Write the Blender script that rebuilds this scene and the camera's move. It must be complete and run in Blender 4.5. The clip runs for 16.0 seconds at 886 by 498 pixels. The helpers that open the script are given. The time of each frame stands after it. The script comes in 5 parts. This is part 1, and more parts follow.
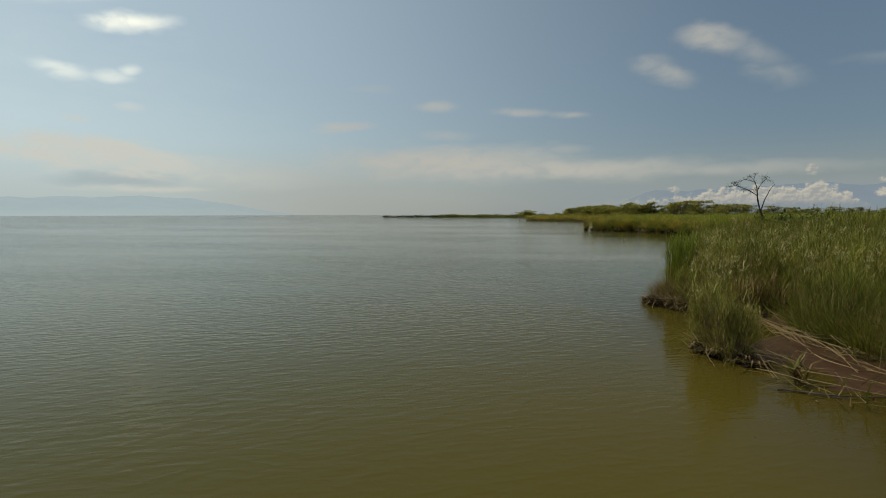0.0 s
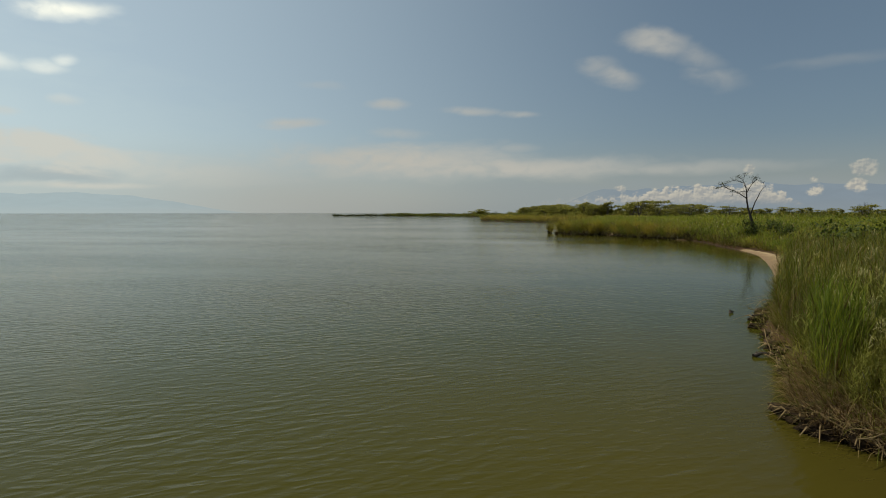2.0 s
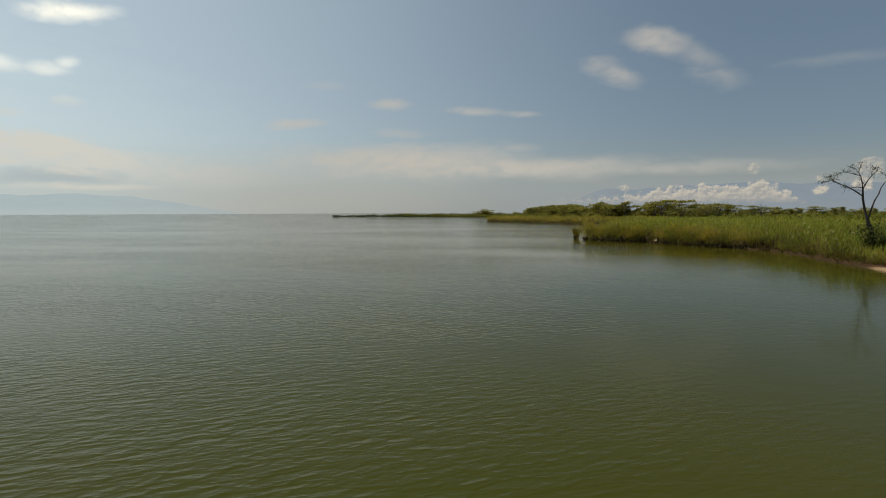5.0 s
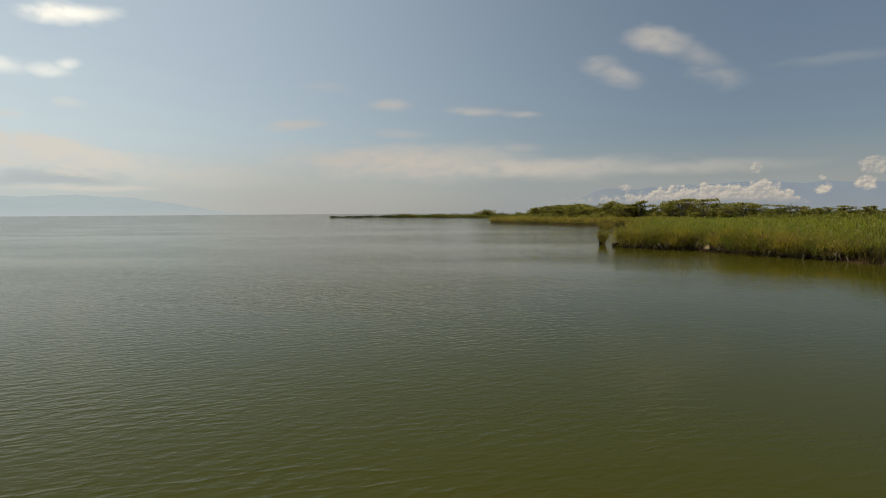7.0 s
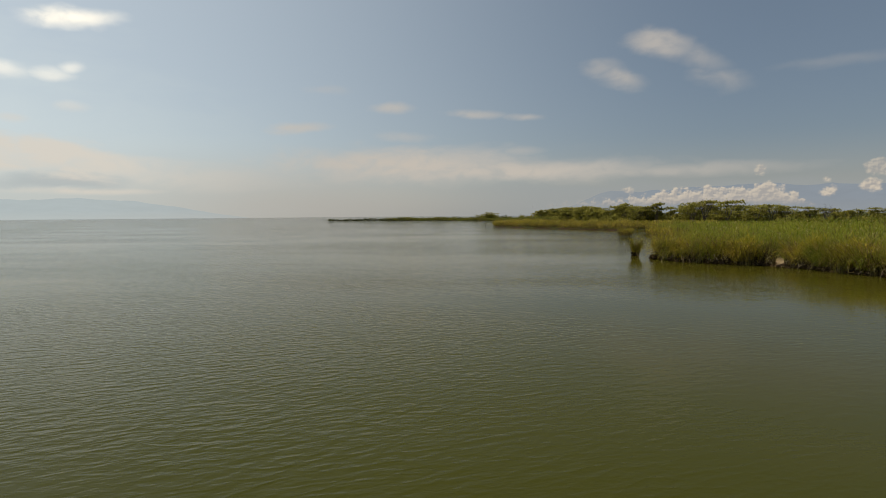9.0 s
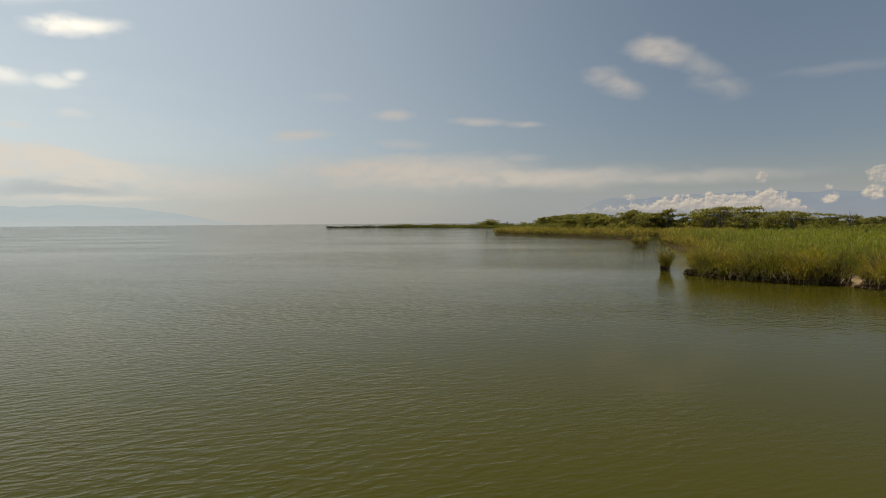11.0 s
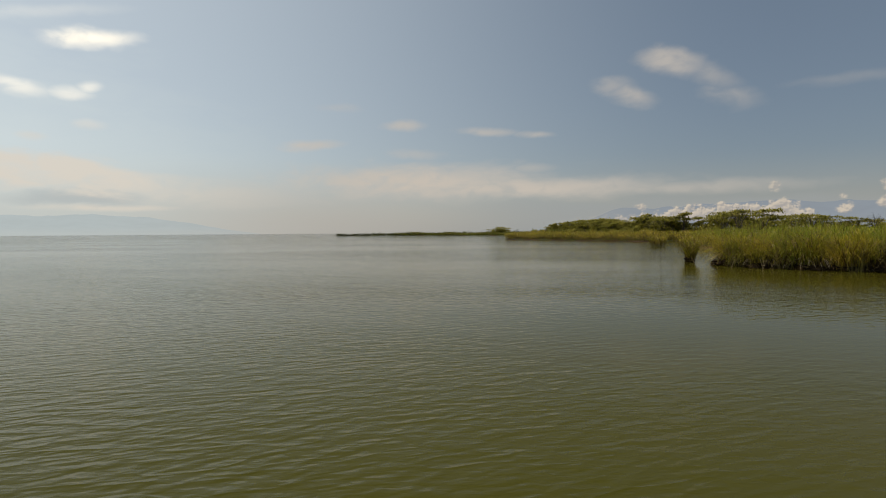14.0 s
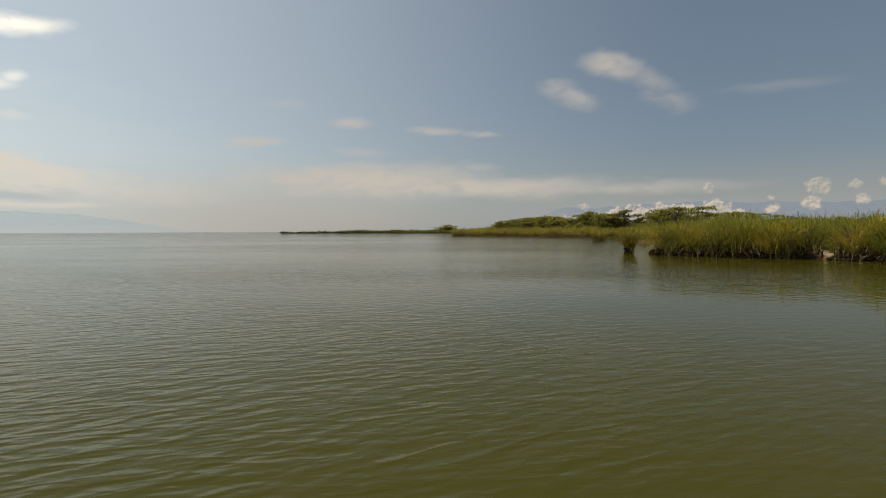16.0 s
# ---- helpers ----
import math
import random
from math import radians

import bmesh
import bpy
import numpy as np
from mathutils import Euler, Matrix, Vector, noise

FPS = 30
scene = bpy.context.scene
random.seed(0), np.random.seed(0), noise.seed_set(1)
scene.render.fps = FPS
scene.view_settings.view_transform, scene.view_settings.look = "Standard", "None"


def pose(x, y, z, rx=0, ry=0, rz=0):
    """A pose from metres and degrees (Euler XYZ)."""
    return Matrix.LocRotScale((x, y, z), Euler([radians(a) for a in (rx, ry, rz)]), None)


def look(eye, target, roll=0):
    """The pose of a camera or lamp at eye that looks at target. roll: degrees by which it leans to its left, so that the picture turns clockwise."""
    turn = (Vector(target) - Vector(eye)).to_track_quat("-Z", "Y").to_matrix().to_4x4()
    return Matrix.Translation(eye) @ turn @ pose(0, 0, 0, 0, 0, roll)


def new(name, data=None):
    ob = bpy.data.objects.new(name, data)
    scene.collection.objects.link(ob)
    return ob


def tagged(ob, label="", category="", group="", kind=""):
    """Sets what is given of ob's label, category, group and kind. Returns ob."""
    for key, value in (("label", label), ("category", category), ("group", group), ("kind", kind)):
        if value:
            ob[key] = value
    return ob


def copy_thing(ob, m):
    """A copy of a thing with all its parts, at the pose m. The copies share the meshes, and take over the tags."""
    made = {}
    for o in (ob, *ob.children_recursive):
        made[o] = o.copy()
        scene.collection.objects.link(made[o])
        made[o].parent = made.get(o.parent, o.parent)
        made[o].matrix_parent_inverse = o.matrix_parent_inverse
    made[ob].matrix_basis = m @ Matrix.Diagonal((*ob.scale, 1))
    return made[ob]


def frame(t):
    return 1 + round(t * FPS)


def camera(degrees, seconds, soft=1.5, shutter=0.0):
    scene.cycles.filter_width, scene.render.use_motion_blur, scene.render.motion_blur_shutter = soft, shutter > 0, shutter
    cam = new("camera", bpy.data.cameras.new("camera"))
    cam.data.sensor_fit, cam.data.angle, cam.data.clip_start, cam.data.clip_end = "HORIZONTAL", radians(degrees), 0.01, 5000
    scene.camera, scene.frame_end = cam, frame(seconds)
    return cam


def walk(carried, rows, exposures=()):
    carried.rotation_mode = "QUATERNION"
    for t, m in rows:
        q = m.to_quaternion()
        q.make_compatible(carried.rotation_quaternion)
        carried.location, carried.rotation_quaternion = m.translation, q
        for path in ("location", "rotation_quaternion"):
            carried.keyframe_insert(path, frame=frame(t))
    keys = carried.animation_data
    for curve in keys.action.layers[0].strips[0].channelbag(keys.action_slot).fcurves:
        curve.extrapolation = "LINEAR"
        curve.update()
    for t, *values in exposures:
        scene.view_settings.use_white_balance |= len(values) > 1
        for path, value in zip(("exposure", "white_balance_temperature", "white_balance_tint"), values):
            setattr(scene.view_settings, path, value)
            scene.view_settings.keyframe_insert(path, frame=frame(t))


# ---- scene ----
SOFT = 1.0
# ------------------------------------------------------------------ camera
cam = camera(74.0, 16.0, soft=SOFT)
PATH = [
    (0.0, pose(0.00, 0.00, 3.41, 86.63, 0.15, 4.63)),
    (0.5, pose(-0.22, 2.82, 3.57, 86.51, 0.07, 3.01)),
    (1.0, pose(-0.42, 5.63, 3.74, 86.48, 0.02, 0.84)),
    (1.5, pose(-0.72, 8.63, 3.97, 86.39, 0.04, -0.36)),
    (2.0, pose(-0.91, 11.50, 4.17, 86.43, 0.06, -0.06)),
    (2.5, pose(-1.14, 14.27, 4.30, 86.43, 0.08, -0.09)),
    (3.0, pose(-1.37, 16.94, 4.40, 86.48, 0.15, -0.00)),
    (3.5, pose(-1.55, 19.56, 4.45, 86.53, 0.21, -0.01)),
    (4.0, pose(-1.79, 22.27, 4.49, 86.51, 0.19, 0.11)),
    (6.5, pose(-1.41, 42.76, 4.52, 86.37, 0.29, 0.21)),
    (7.0, pose(-1.35, 46.96, 4.61, 86.47, 0.40, 0.22)),
    (7.5, pose(-1.23, 51.11, 4.68, 86.46, 0.43, 0.37)),
    (8.0, pose(-1.05, 55.19, 4.72, 86.50, 0.47, 0.50)),
    (8.5, pose(-0.81, 59.12, 4.73, 86.53, 0.45, 0.41)),
    (9.0, pose(-0.54, 62.91, 4.73, 86.75, 0.48, 0.44)),
    (11.5, pose(0.25, 74.94, 4.69, 87.66, 0.41, 0.60)),
    (12.0, pose(0.30, 75.67, 4.52, 87.92, 0.25, 0.85)),
    (12.5, pose(0.22, 76.22, 4.25, 88.07, 0.36, 0.68)),
    (13.0, pose(0.18, 76.51, 3.83, 88.25, 0.43, 1.03)),
    (13.5, pose(0.12, 76.62, 3.32, 88.32, 0.45, 1.29)),
    (14.0, pose(0.11, 76.63, 2.80, 88.39, 0.39, 1.51)),
    (14.5, pose(0.17, 76.64, 2.38, 88.39, 0.26, 1.50)),
    (15.0, pose(0.30, 76.73, 2.12, 88.42, 0.21, 1.16)),
    (15.5, pose(0.48, 76.94, 2.02, 88.33, 0.14, -0.14)),
    (16.0, pose(0.47, 77.31, 2.01, 88.25, 0.24, -3.61)),
]
walk(cam, PATH, [
    (0.0, -0.06, 6680, 5), (4.0, 0.0, 6800, 7), (7.0, 0.04, 7000, 11), (12.0, 0.08, 7200, 13), (16.0, 0.08, 7200, 13),
])

# ------------------------------------------------------------------ world, sun
SUN_AZ, SUN_EL = -74.0, 62.0          # degrees from +Y towards +X, degrees up
SUN_DIR = Vector((math.sin(radians(SUN_AZ)) * math.cos(radians(SUN_EL)), math.cos(radians(SUN_AZ)) * math.cos(radians(SUN_EL)), math.sin(radians(SUN_EL))))

# thin clouds: azimuth, elevation, half width, half height (degrees), density, lean
CLOUDS = [
    (-31.9, 15.9, 3.0, 0.75, 1.0, 0.10), (-37.0, 11.6, 1.8, 0.7, 0.55, -0.10), (-33.8, 11.5, 1.6, 0.5, 0.55, 0.0), (-32.3, 12.1, 0.9, 0.45, 0.5, 0.25),
    (-32.4, 9.1, 1.2, 0.4, 0.35, 0.0), (-36.3, 7.9, 1.0, 0.35, 0.4, 0.0), (-35.0, 17.5, 5.0, 0.5, 0.15, 0.2),
    (19.8, 14.9, 2.7, 1.15, 0.72, -0.20), (22.6, 13.6, 2.4, 0.9, 0.40, -0.35), (16.1, 12.3, 2.0, 0.85, 0.62, -0.28), (14.6, 13.3, 1.6, 0.6, 0.40, -0.05),
    (24.5, 11.6, 2.2, 0.9, 0.34, -0.25), (-14.2, 8.2, 2.6, 0.48, 0.85, 0.05), (-5.1, 10.2, 1.8, 0.48, 0.62, 0.0), (-11.4, 11.7, 2.0, 0.4, 0.25, 0.0),
    (2.9, 9.6, 2.8, 0.34, 0.55, -0.05), (7.3, 9.2, 1.7, 0.30, 0.55, -0.06), (-4.2, 7.5, 2.6, 0.5, 0.32, 0.0), (7.0, 6.1, 2.2, 0.45, 0.35, 0.0),
    (33.5, 11.9, 4.0, 0.45, 0.16, 0.0), (-34.0, 4.9, 9.5, 1.7, 0.8, -0.08), (-31.0, 2.3, 5.0, 0.3, 0.8, 0.0), (-24.0, 3.6, 9.0, 1.2, 0.45, 0.0),
    (-3.5, 4.9, 12.0, 1.6, 0.95, 0.0), (7.0, 4.2, 13.0, 1.0, 0.9, 0.0), (21.0, 3.9, 10.0, 0.6, 0.5, 0.0),
]


class Nodes:
    """A small helper that adds and links shader nodes."""

    def __init__(self, tree):
        self.tree = tree
        tree.nodes.clear()

    def add(self, kind, **values):
        node = self.tree.nodes.new(kind)
        for key, value in values.items():
            setattr(node, key, value)
        return node

    def link(self, a, b):
        self.tree.links.new(a, b)

    def math(self, op, a, b=None, clamp=False):
        node = self.add("ShaderNodeMath", operation=op, use_clamp=clamp)
        for i, v in enumerate((a, b)):
            if v is None:
                continue
            if isinstance(v, (int, float)):
                node.inputs[i].default_value = v
            else:
                self.link(v, node.inputs[i])
        return node.outputs[0]

    def ramp(self, fac, stops):
        node = self.add("ShaderNodeValToRGB")
        e = node.color_ramp.elements
        while len(e) < len(stops):
            e.new(0.5)
        for el, (p, c) in zip(e, stops):
            el.position, el.color = p, (*c, 1)
        self.link(fac, node.inputs[0])
        return node.outputs[0]

    def span(self, v, a, b, c=0.0, d=1.0, kind="SMOOTHSTEP"):
        node = self.add("ShaderNodeMapRange", interpolation_type=kind)
        self.link(v, node.inputs[0])
        for i, x in zip((1, 2, 3, 4), (a, b, c, d)):
            node.inputs[i].default_value = x
        return node.outputs[0]

    def mix(self, fac, a, b, blend="MIX"):
        node = self.add("ShaderNodeMix", data_type="RGBA", blend_type=blend)
        for sock, v in ((node.inputs[0], fac), (node.inputs[6], a), (node.inputs[7], b)):
            if isinstance(v, tuple):
                sock.default_value = (*v, 1)
            elif isinstance(v, (int, float)):
                sock.default_value = v
            else:
                self.link(v, sock)
        return node.outputs[2]

    def noise(self, vec, scale, detail=4.0, rough=0.55, distort=0.0):
        node = self.add("ShaderNodeTexNoise")
        node.inputs["Scale"].default_value, node.inputs["Detail"].default_value = scale, detail
        node.inputs["Roughness"].default_value, node.inputs["Distortion"].default_value = rough, distort
        if vec is not None:
            self.link(vec, node.inputs["Vector"])
        return node.outputs["Fac"]

    def scaled(self, vec, s):
        node = self.add("ShaderNodeVectorMath", operation="MULTIPLY")
        self.link(vec, node.inputs[0])
        node.inputs[1].default_value = s
        return node.outputs[0]

    def joined(self, x, y, z=0.0):
        node = self.add("ShaderNodeCombineXYZ")
        for s, v in zip(node.inputs, (x, y, z)):
            if isinstance(v, (int, float)):
                s.default_value = v
            else:
                self.link(v, s)
        return node.outputs[0]


def build_world():
    world = bpy.data.worlds.new("lake_sky")
    scene.world = world
    world.use_nodes = True
    n = Nodes(world.node_tree)
    sky = n.add("ShaderNodeTexSky", sky_type="NISHITA", sun_disc=False, sun_elevation=radians(SUN_EL),
                sun_rotation=radians(SUN_AZ), altitude=780, air_density=1.0, dust_density=2.2, ozone_density=1.2)
    co = n.add("ShaderNodeTexCoord").outputs["Generated"]
    sep = n.add("ShaderNodeSeparateXYZ")
    n.link(co, sep.inputs[0])
    x, y, z = sep.outputs
    az = n.math("MULTIPLY", n.math("ARCTAN2", x, y), 57.2958)
    el = n.math("MULTIPLY", n.math("ARCSINE", z), 57.2958)
    plane = n.joined(n.math("MULTIPLY", az, 0.16), n.math("MULTIPLY", el, 0.55))
    n1 = n.noise(plane, 1.0, 5, 0.55, 0.4)
    puff = n.joined(n.math("MULTIPLY", az, 0.33), n.math("MULTIPLY", el, 0.62), 4.0)
    n2 = n.noise(puff, 1.3, 3, 0.5, 0.5)
    n4 = n.noise(puff, 0.9, 3, 0.5)
    wob = n.math("SUBTRACT", n1, 0.5)
    wob2 = n.math("SUBTRACT", n2, 0.5)
    # a milky veil: dense low down and towards the sun, thin overhead
    low = n.span(el, 0.0, 26.0, 1.0, 0.0)
    side = n.span(az, -60.0, 40.0, 1.0, 0.0)
    veil = n.math("ADD", n.math("MULTIPLY", low, VEIL_LOW), n.math("MULTIPLY", side, VEIL_SIDE))
    veil = n.math("ADD", veil, n.math("MULTIPLY", wob, 0.25), clamp=True)
    veil = n.math("MINIMUM", veil, 0.9)
    veil = n.math("MAXIMUM", veil, VEIL_MIN)
    tone = n.mix(n.span(az, -45.0, 30.0, 0.0, 1.0), VEIL_SUN, VEIL_FAR)
    col = n.mix(veil, sky.outputs[0], tone)
    # warm haze hugging the horizon, less of it in the east
    warm = n.math("MULTIPLY", n.span(el, 0.5, 7.5, 1.0, 0.0), n.span(az, -28.0, 12.0, 0.85, 0.40))
    col = n.mix(warm, col, n.mix(n.span(az, -36.0, -10.0), HAZE_SUN, HAZE))
    # blue-grey air under the stratus, over the low shore and the eastern range
    slate = n.math("MULTIPLY", n.span(n.math("ADD", el, n.math("MULTIPLY", wob, 1.6)), 3.4, 2.2, 0.0, 0.62), n.span(az, -6.0, 12.0))
    col = n.mix(slate, col, SLATE)
    total = None
    for a, e, w, h, dens, lean in CLOUDS:
        dx = n.math("SUBTRACT", az, a)
        dy = n.math("SUBTRACT", el, e)
        dy = n.math("SUBTRACT", dy, n.math("MULTIPLY", dx, lean))
        px = n.math("ADD", n.math("DIVIDE", dx, w), n.math("MULTIPLY", wob2, 0.9))
        py = n.math("ADD", n.math("DIVIDE", dy, h), n.math("MULTIPLY", wob if w > 5 else n.math("SUBTRACT", n4, 0.5), 1.9))
        rr = n.math("SQRT", n.math("ADD", n.math("MULTIPLY", px, px), n.math("MULTIPLY", py, py)))
        f = n.span(rr, 1.2, 0.5, 0.0, dens) if a < -20 and w > 9 else n.span(rr, 1.5, 0.1, 0.0, dens)
        total = f if total is None else n.math("MAXIMUM", total, f)
    total = n.math("MULTIPLY", total, n.span(n2, 0.25, 0.6, 0.6, 1.0))
    col = n.mix(total, col, n.mix(n.math("MULTIPLY", n.span(az, -28.0, -18.0, 1.0, 0.0), n.span(el, 8.0, 12.0)), n.mix(n.span(az, -30.0, -12.0), CLOUD_LOW, CLOUD), CLOUD_SUN))
    # a grey bank of cloud low over the western hills
    gx = n.math("DIVIDE", n.math("ADD", az, 33.5), 5.0)
    gy = n.math("ADD", n.math("DIVIDE", n.math("SUBTRACT", el, 3.0), 0.6), n.math("MULTIPLY", wob, 3.4))
    grey = n.span(n.math("SQRT", n.math("ADD", n.math("MULTIPLY", gx, gx), n.math("MULTIPLY", gy, gy))), 1.35, 0.3, 0.0, 0.5)
    col = n.mix(grey, col, (3.5, 4.15, 4.6))
    bg = n.add("ShaderNodeBackground")
    bg.inputs[1].default_value = 0.096
    n.link(col, bg.inputs[0])
    n.link(bg.outputs[0], n.add("ShaderNodeOutputWorld").inputs[0])


VEIL_LOW, VEIL_SIDE, VEIL_MIN = 0.35, 0.60, 0.60
VEIL_SUN, VEIL_FAR = (5.95, 7.15, 7.75), (1.18, 1.69, 2.20)
SLATE = (3.0, 3.45, 3.75)
HAZE_SUN, CLOUD_LOW = (4.8, 5.35, 5.4), (6.6, 6.4, 5.9)
HAZE, CLOUD, CLOUD_SUN = (4.05, 4.0, 3.8), (5.3, 5.1, 4.75), (10.8, 10.8, 9.9)
build_world()
sun = new("sun", bpy.data.lights.new("sun", "SUN"))
sun.data.energy, sun.data.angle, sun.data.color = 3.6, radians(0.8), (1.0, 0.95, 0.86)
sun.matrix_world = look(SUN_DIR * 100, (0, 0, 0))


# ------------------------------------------------------------------ materials
def material(name):
    m = bpy.data.materials.new(name)
    m.use_nodes = True
    n = Nodes(m.node_tree)
    out = n.add("ShaderNodeOutputMaterial")
    return m, n, out


def principled(n, out, colour, rough, bump=None, strength=0.3, distance=0.02, **more):
    b = n.add("ShaderNodeBsdfPrincipled")
    for sock, v in (("Base Color", colour), ("Roughness", rough)):
        if isinstance(v, tuple):
            b.inputs[sock].default_value = (*v, 1)
        elif isinstance(v, (int, float)):
            b.inputs[sock].default_value = v
        else:
            n.link(v, b.inputs[sock])
    for key, v in more.items():
        b.inputs[key.replace("_", " ")].default_value = v
    if bump is not None:
        node = n.add("ShaderNodeBump")
        node.inputs["Strength"].default_value, node.inputs["Distance"].default_value = strength, distance
        n.link(bump, node.inputs["Height"])
        n.link(node.outputs[0], b.inputs["Normal"])
    n.link(b.outputs[0], out.inputs[0])
    return b


def position(n):
    return n.add("ShaderNodeNewGeometry").outputs["Position"]


def blade_material(name, stops, translucent=0.35, patch=0.5):
    m, n, out = material(name)
    geo = n.add("ShaderNodeNewGeometry")
    rnd = geo.outputs["Random Per Island"]
    big = n.noise(geo.outputs["Position"], 0.34, 4, 0.6)
    fac = n.math("ADD", n.math("MULTIPLY", rnd, 1.0 - patch), n.math("MULTIPLY", n.span(big, 0.3, 0.7), patch))
    col = n.ramp(fac, stops)
    grain = n.noise(n.scaled(geo.outputs["Position"], (60.0, 60.0, 6.0)), 1.0, 2)
    col = n.mix(n.math("MULTIPLY", grain, 0.35), col, n.mix(1.0, col, (0.55, 0.5, 0.4), "MULTIPLY"))
    b = n.add("ShaderNodeBsdfPrincipled")
    n.link(col, b.inputs["Base Color"])
    b.inputs["Roughness"].default_value = 0.55
    b.inputs["Specular IOR Level"].default_value = 0.10
    tr = n.add("ShaderNodeBsdfTranslucent")
    n.link(col, tr.inputs[0])
    mx = n.add("ShaderNodeMixShader")
    mx.inputs[0].default_value = translucent
    n.link(b.outputs[0], mx.inputs[1])
    n.link(tr.outputs[0], mx.inputs[2])
    n.link(mx.outputs[0], out.inputs[0])
    return m


REED_LEAF = blade_material("reed_leaf", [(0.0, (0.0512, 0.0782, 0.0103)), (0.35, (0.104, 0.124, 0.0149)), (0.7, (0.168, 0.159, 0.0218)), (1.0, (0.256, 0.178, 0.0437))], 0.42)
REED_PALE = blade_material("pale_reed_leaf", [(0.0, (0.123, 0.142, 0.0154)), (0.35, (0.26, 0.242, 0.0259)), (0.7, (0.407, 0.324, 0.0389)), (1.0, (0.567, 0.39, 0.0884))], 0.45)
REED_MID = blade_material("fresh_reed_leaf", [(0.0, (0.0892, 0.133, 0.0143)), (0.35, (0.172, 0.216, 0.0222)), (0.7, (0.271, 0.277, 0.031)), (1.0, (0.397, 0.32, 0.0643))], 0.45)
CANE = blade_material("broken_cane", [(0.0, (0.12, 0.075, 0.035)), (0.6, (0.24, 0.17, 0.085)), (1.0, (0.46, 0.37, 0.22))], 0.0, 0.1)
PALE_ROOT = blade_material("bleached_stalk", [(0.0, (0.176, 0.136, 0.08)), (0.6, (0.336, 0.28, 0.184)), (1.0, (0.464, 0.408, 0.304))], 0.0, 0.1)
REED_STALK = blade_material("reed_stalk", [(0.0, (0.10, 0.085, 0.03)), (0.5, (0.15, 0.14, 0.045)), (1.0, (0.26, 0.21, 0.10))], 0.1)
REED_DRY = blade_material("dry_reed", [(0.0, (0.07, 0.038, 0.013)), (0.5, (0.14, 0.09, 0.034)), (1.0, (0.27, 0.20, 0.092))], 0.2, 0.2)
# dead lower stalks, near-black: the shade at the reeds' foot is in the colour
SHADED_SHEATH = blade_material("dead_sheath", [(0.0, (0.022, 0.014, 0.007)), (0.6, (0.055, 0.036, 0.017)), (1.0, (0.12, 0.085, 0.045))], 0.0, 0.2)
PLUME = blade_material("reed_plume", [(0.0, (0.297, 0.27, 0.101)), (1.0, (0.513, 0.459, 0.216))], 0.4, 0.2)
HERB_LEAF = blade_material("herb_leaf", [(0.0, (0.127, 0.149, 0.0264)), (0.6, (0.248, 0.237, 0.0462)), (1.0, (0.381, 0.325, 0.099))], 0.35)
SHRUB_LEAF = blade_material("shrub_leaf", [(0.0, (0.035, 0.050, 0.010)), (0.6, (0.065, 0.085, 0.017)), (1.0, (0.11, 0.12, 0.028))], 0.25)
SCRUB_LEAF = blade_material("scrub_leaf", [(0.0, (0.035, 0.045, 0.016)), (0.6, (0.075, 0.085, 0.026)), (1.0, (0.13, 0.125, 0.045))], 0.2, 0.3)
TREE_LEAF = blade_material("acacia_leaf", [(0.0, (0.104, 0.114, 0.0221)), (0.5, (0.218, 0.211, 0.0401)), (1.0, (0.392, 0.337, 0.0738))], 0.45, 0.3)


def bark_material(name, a, b_, lichen=0.5):
    m, n, out = material(name)
    p = position(n)
    g = n.noise(n.scaled(p, (9.0, 9.0, 2.2)), 1.0, 6, 0.65)
    s = n.noise(p, 0.9, 3)
    col = n.mix(n.span(g, 0.3, 0.7), a, b_)
    col = n.mix(n.span(s, 0.45, 0.75, 0.0, lichen), col, (0.30, 0.28, 0.24))
    principled(n, out, col, 0.9, g, 0.7, 0.03)
    return m


BARK = bark_material("acacia_bark", (0.045, 0.035, 0.026), (0.15, 0.12, 0.09))
DEADWOOD = bark_material("dead_bark", (0.020, 0.015, 0.012), (0.06, 0.045, 0.035), 0.05)


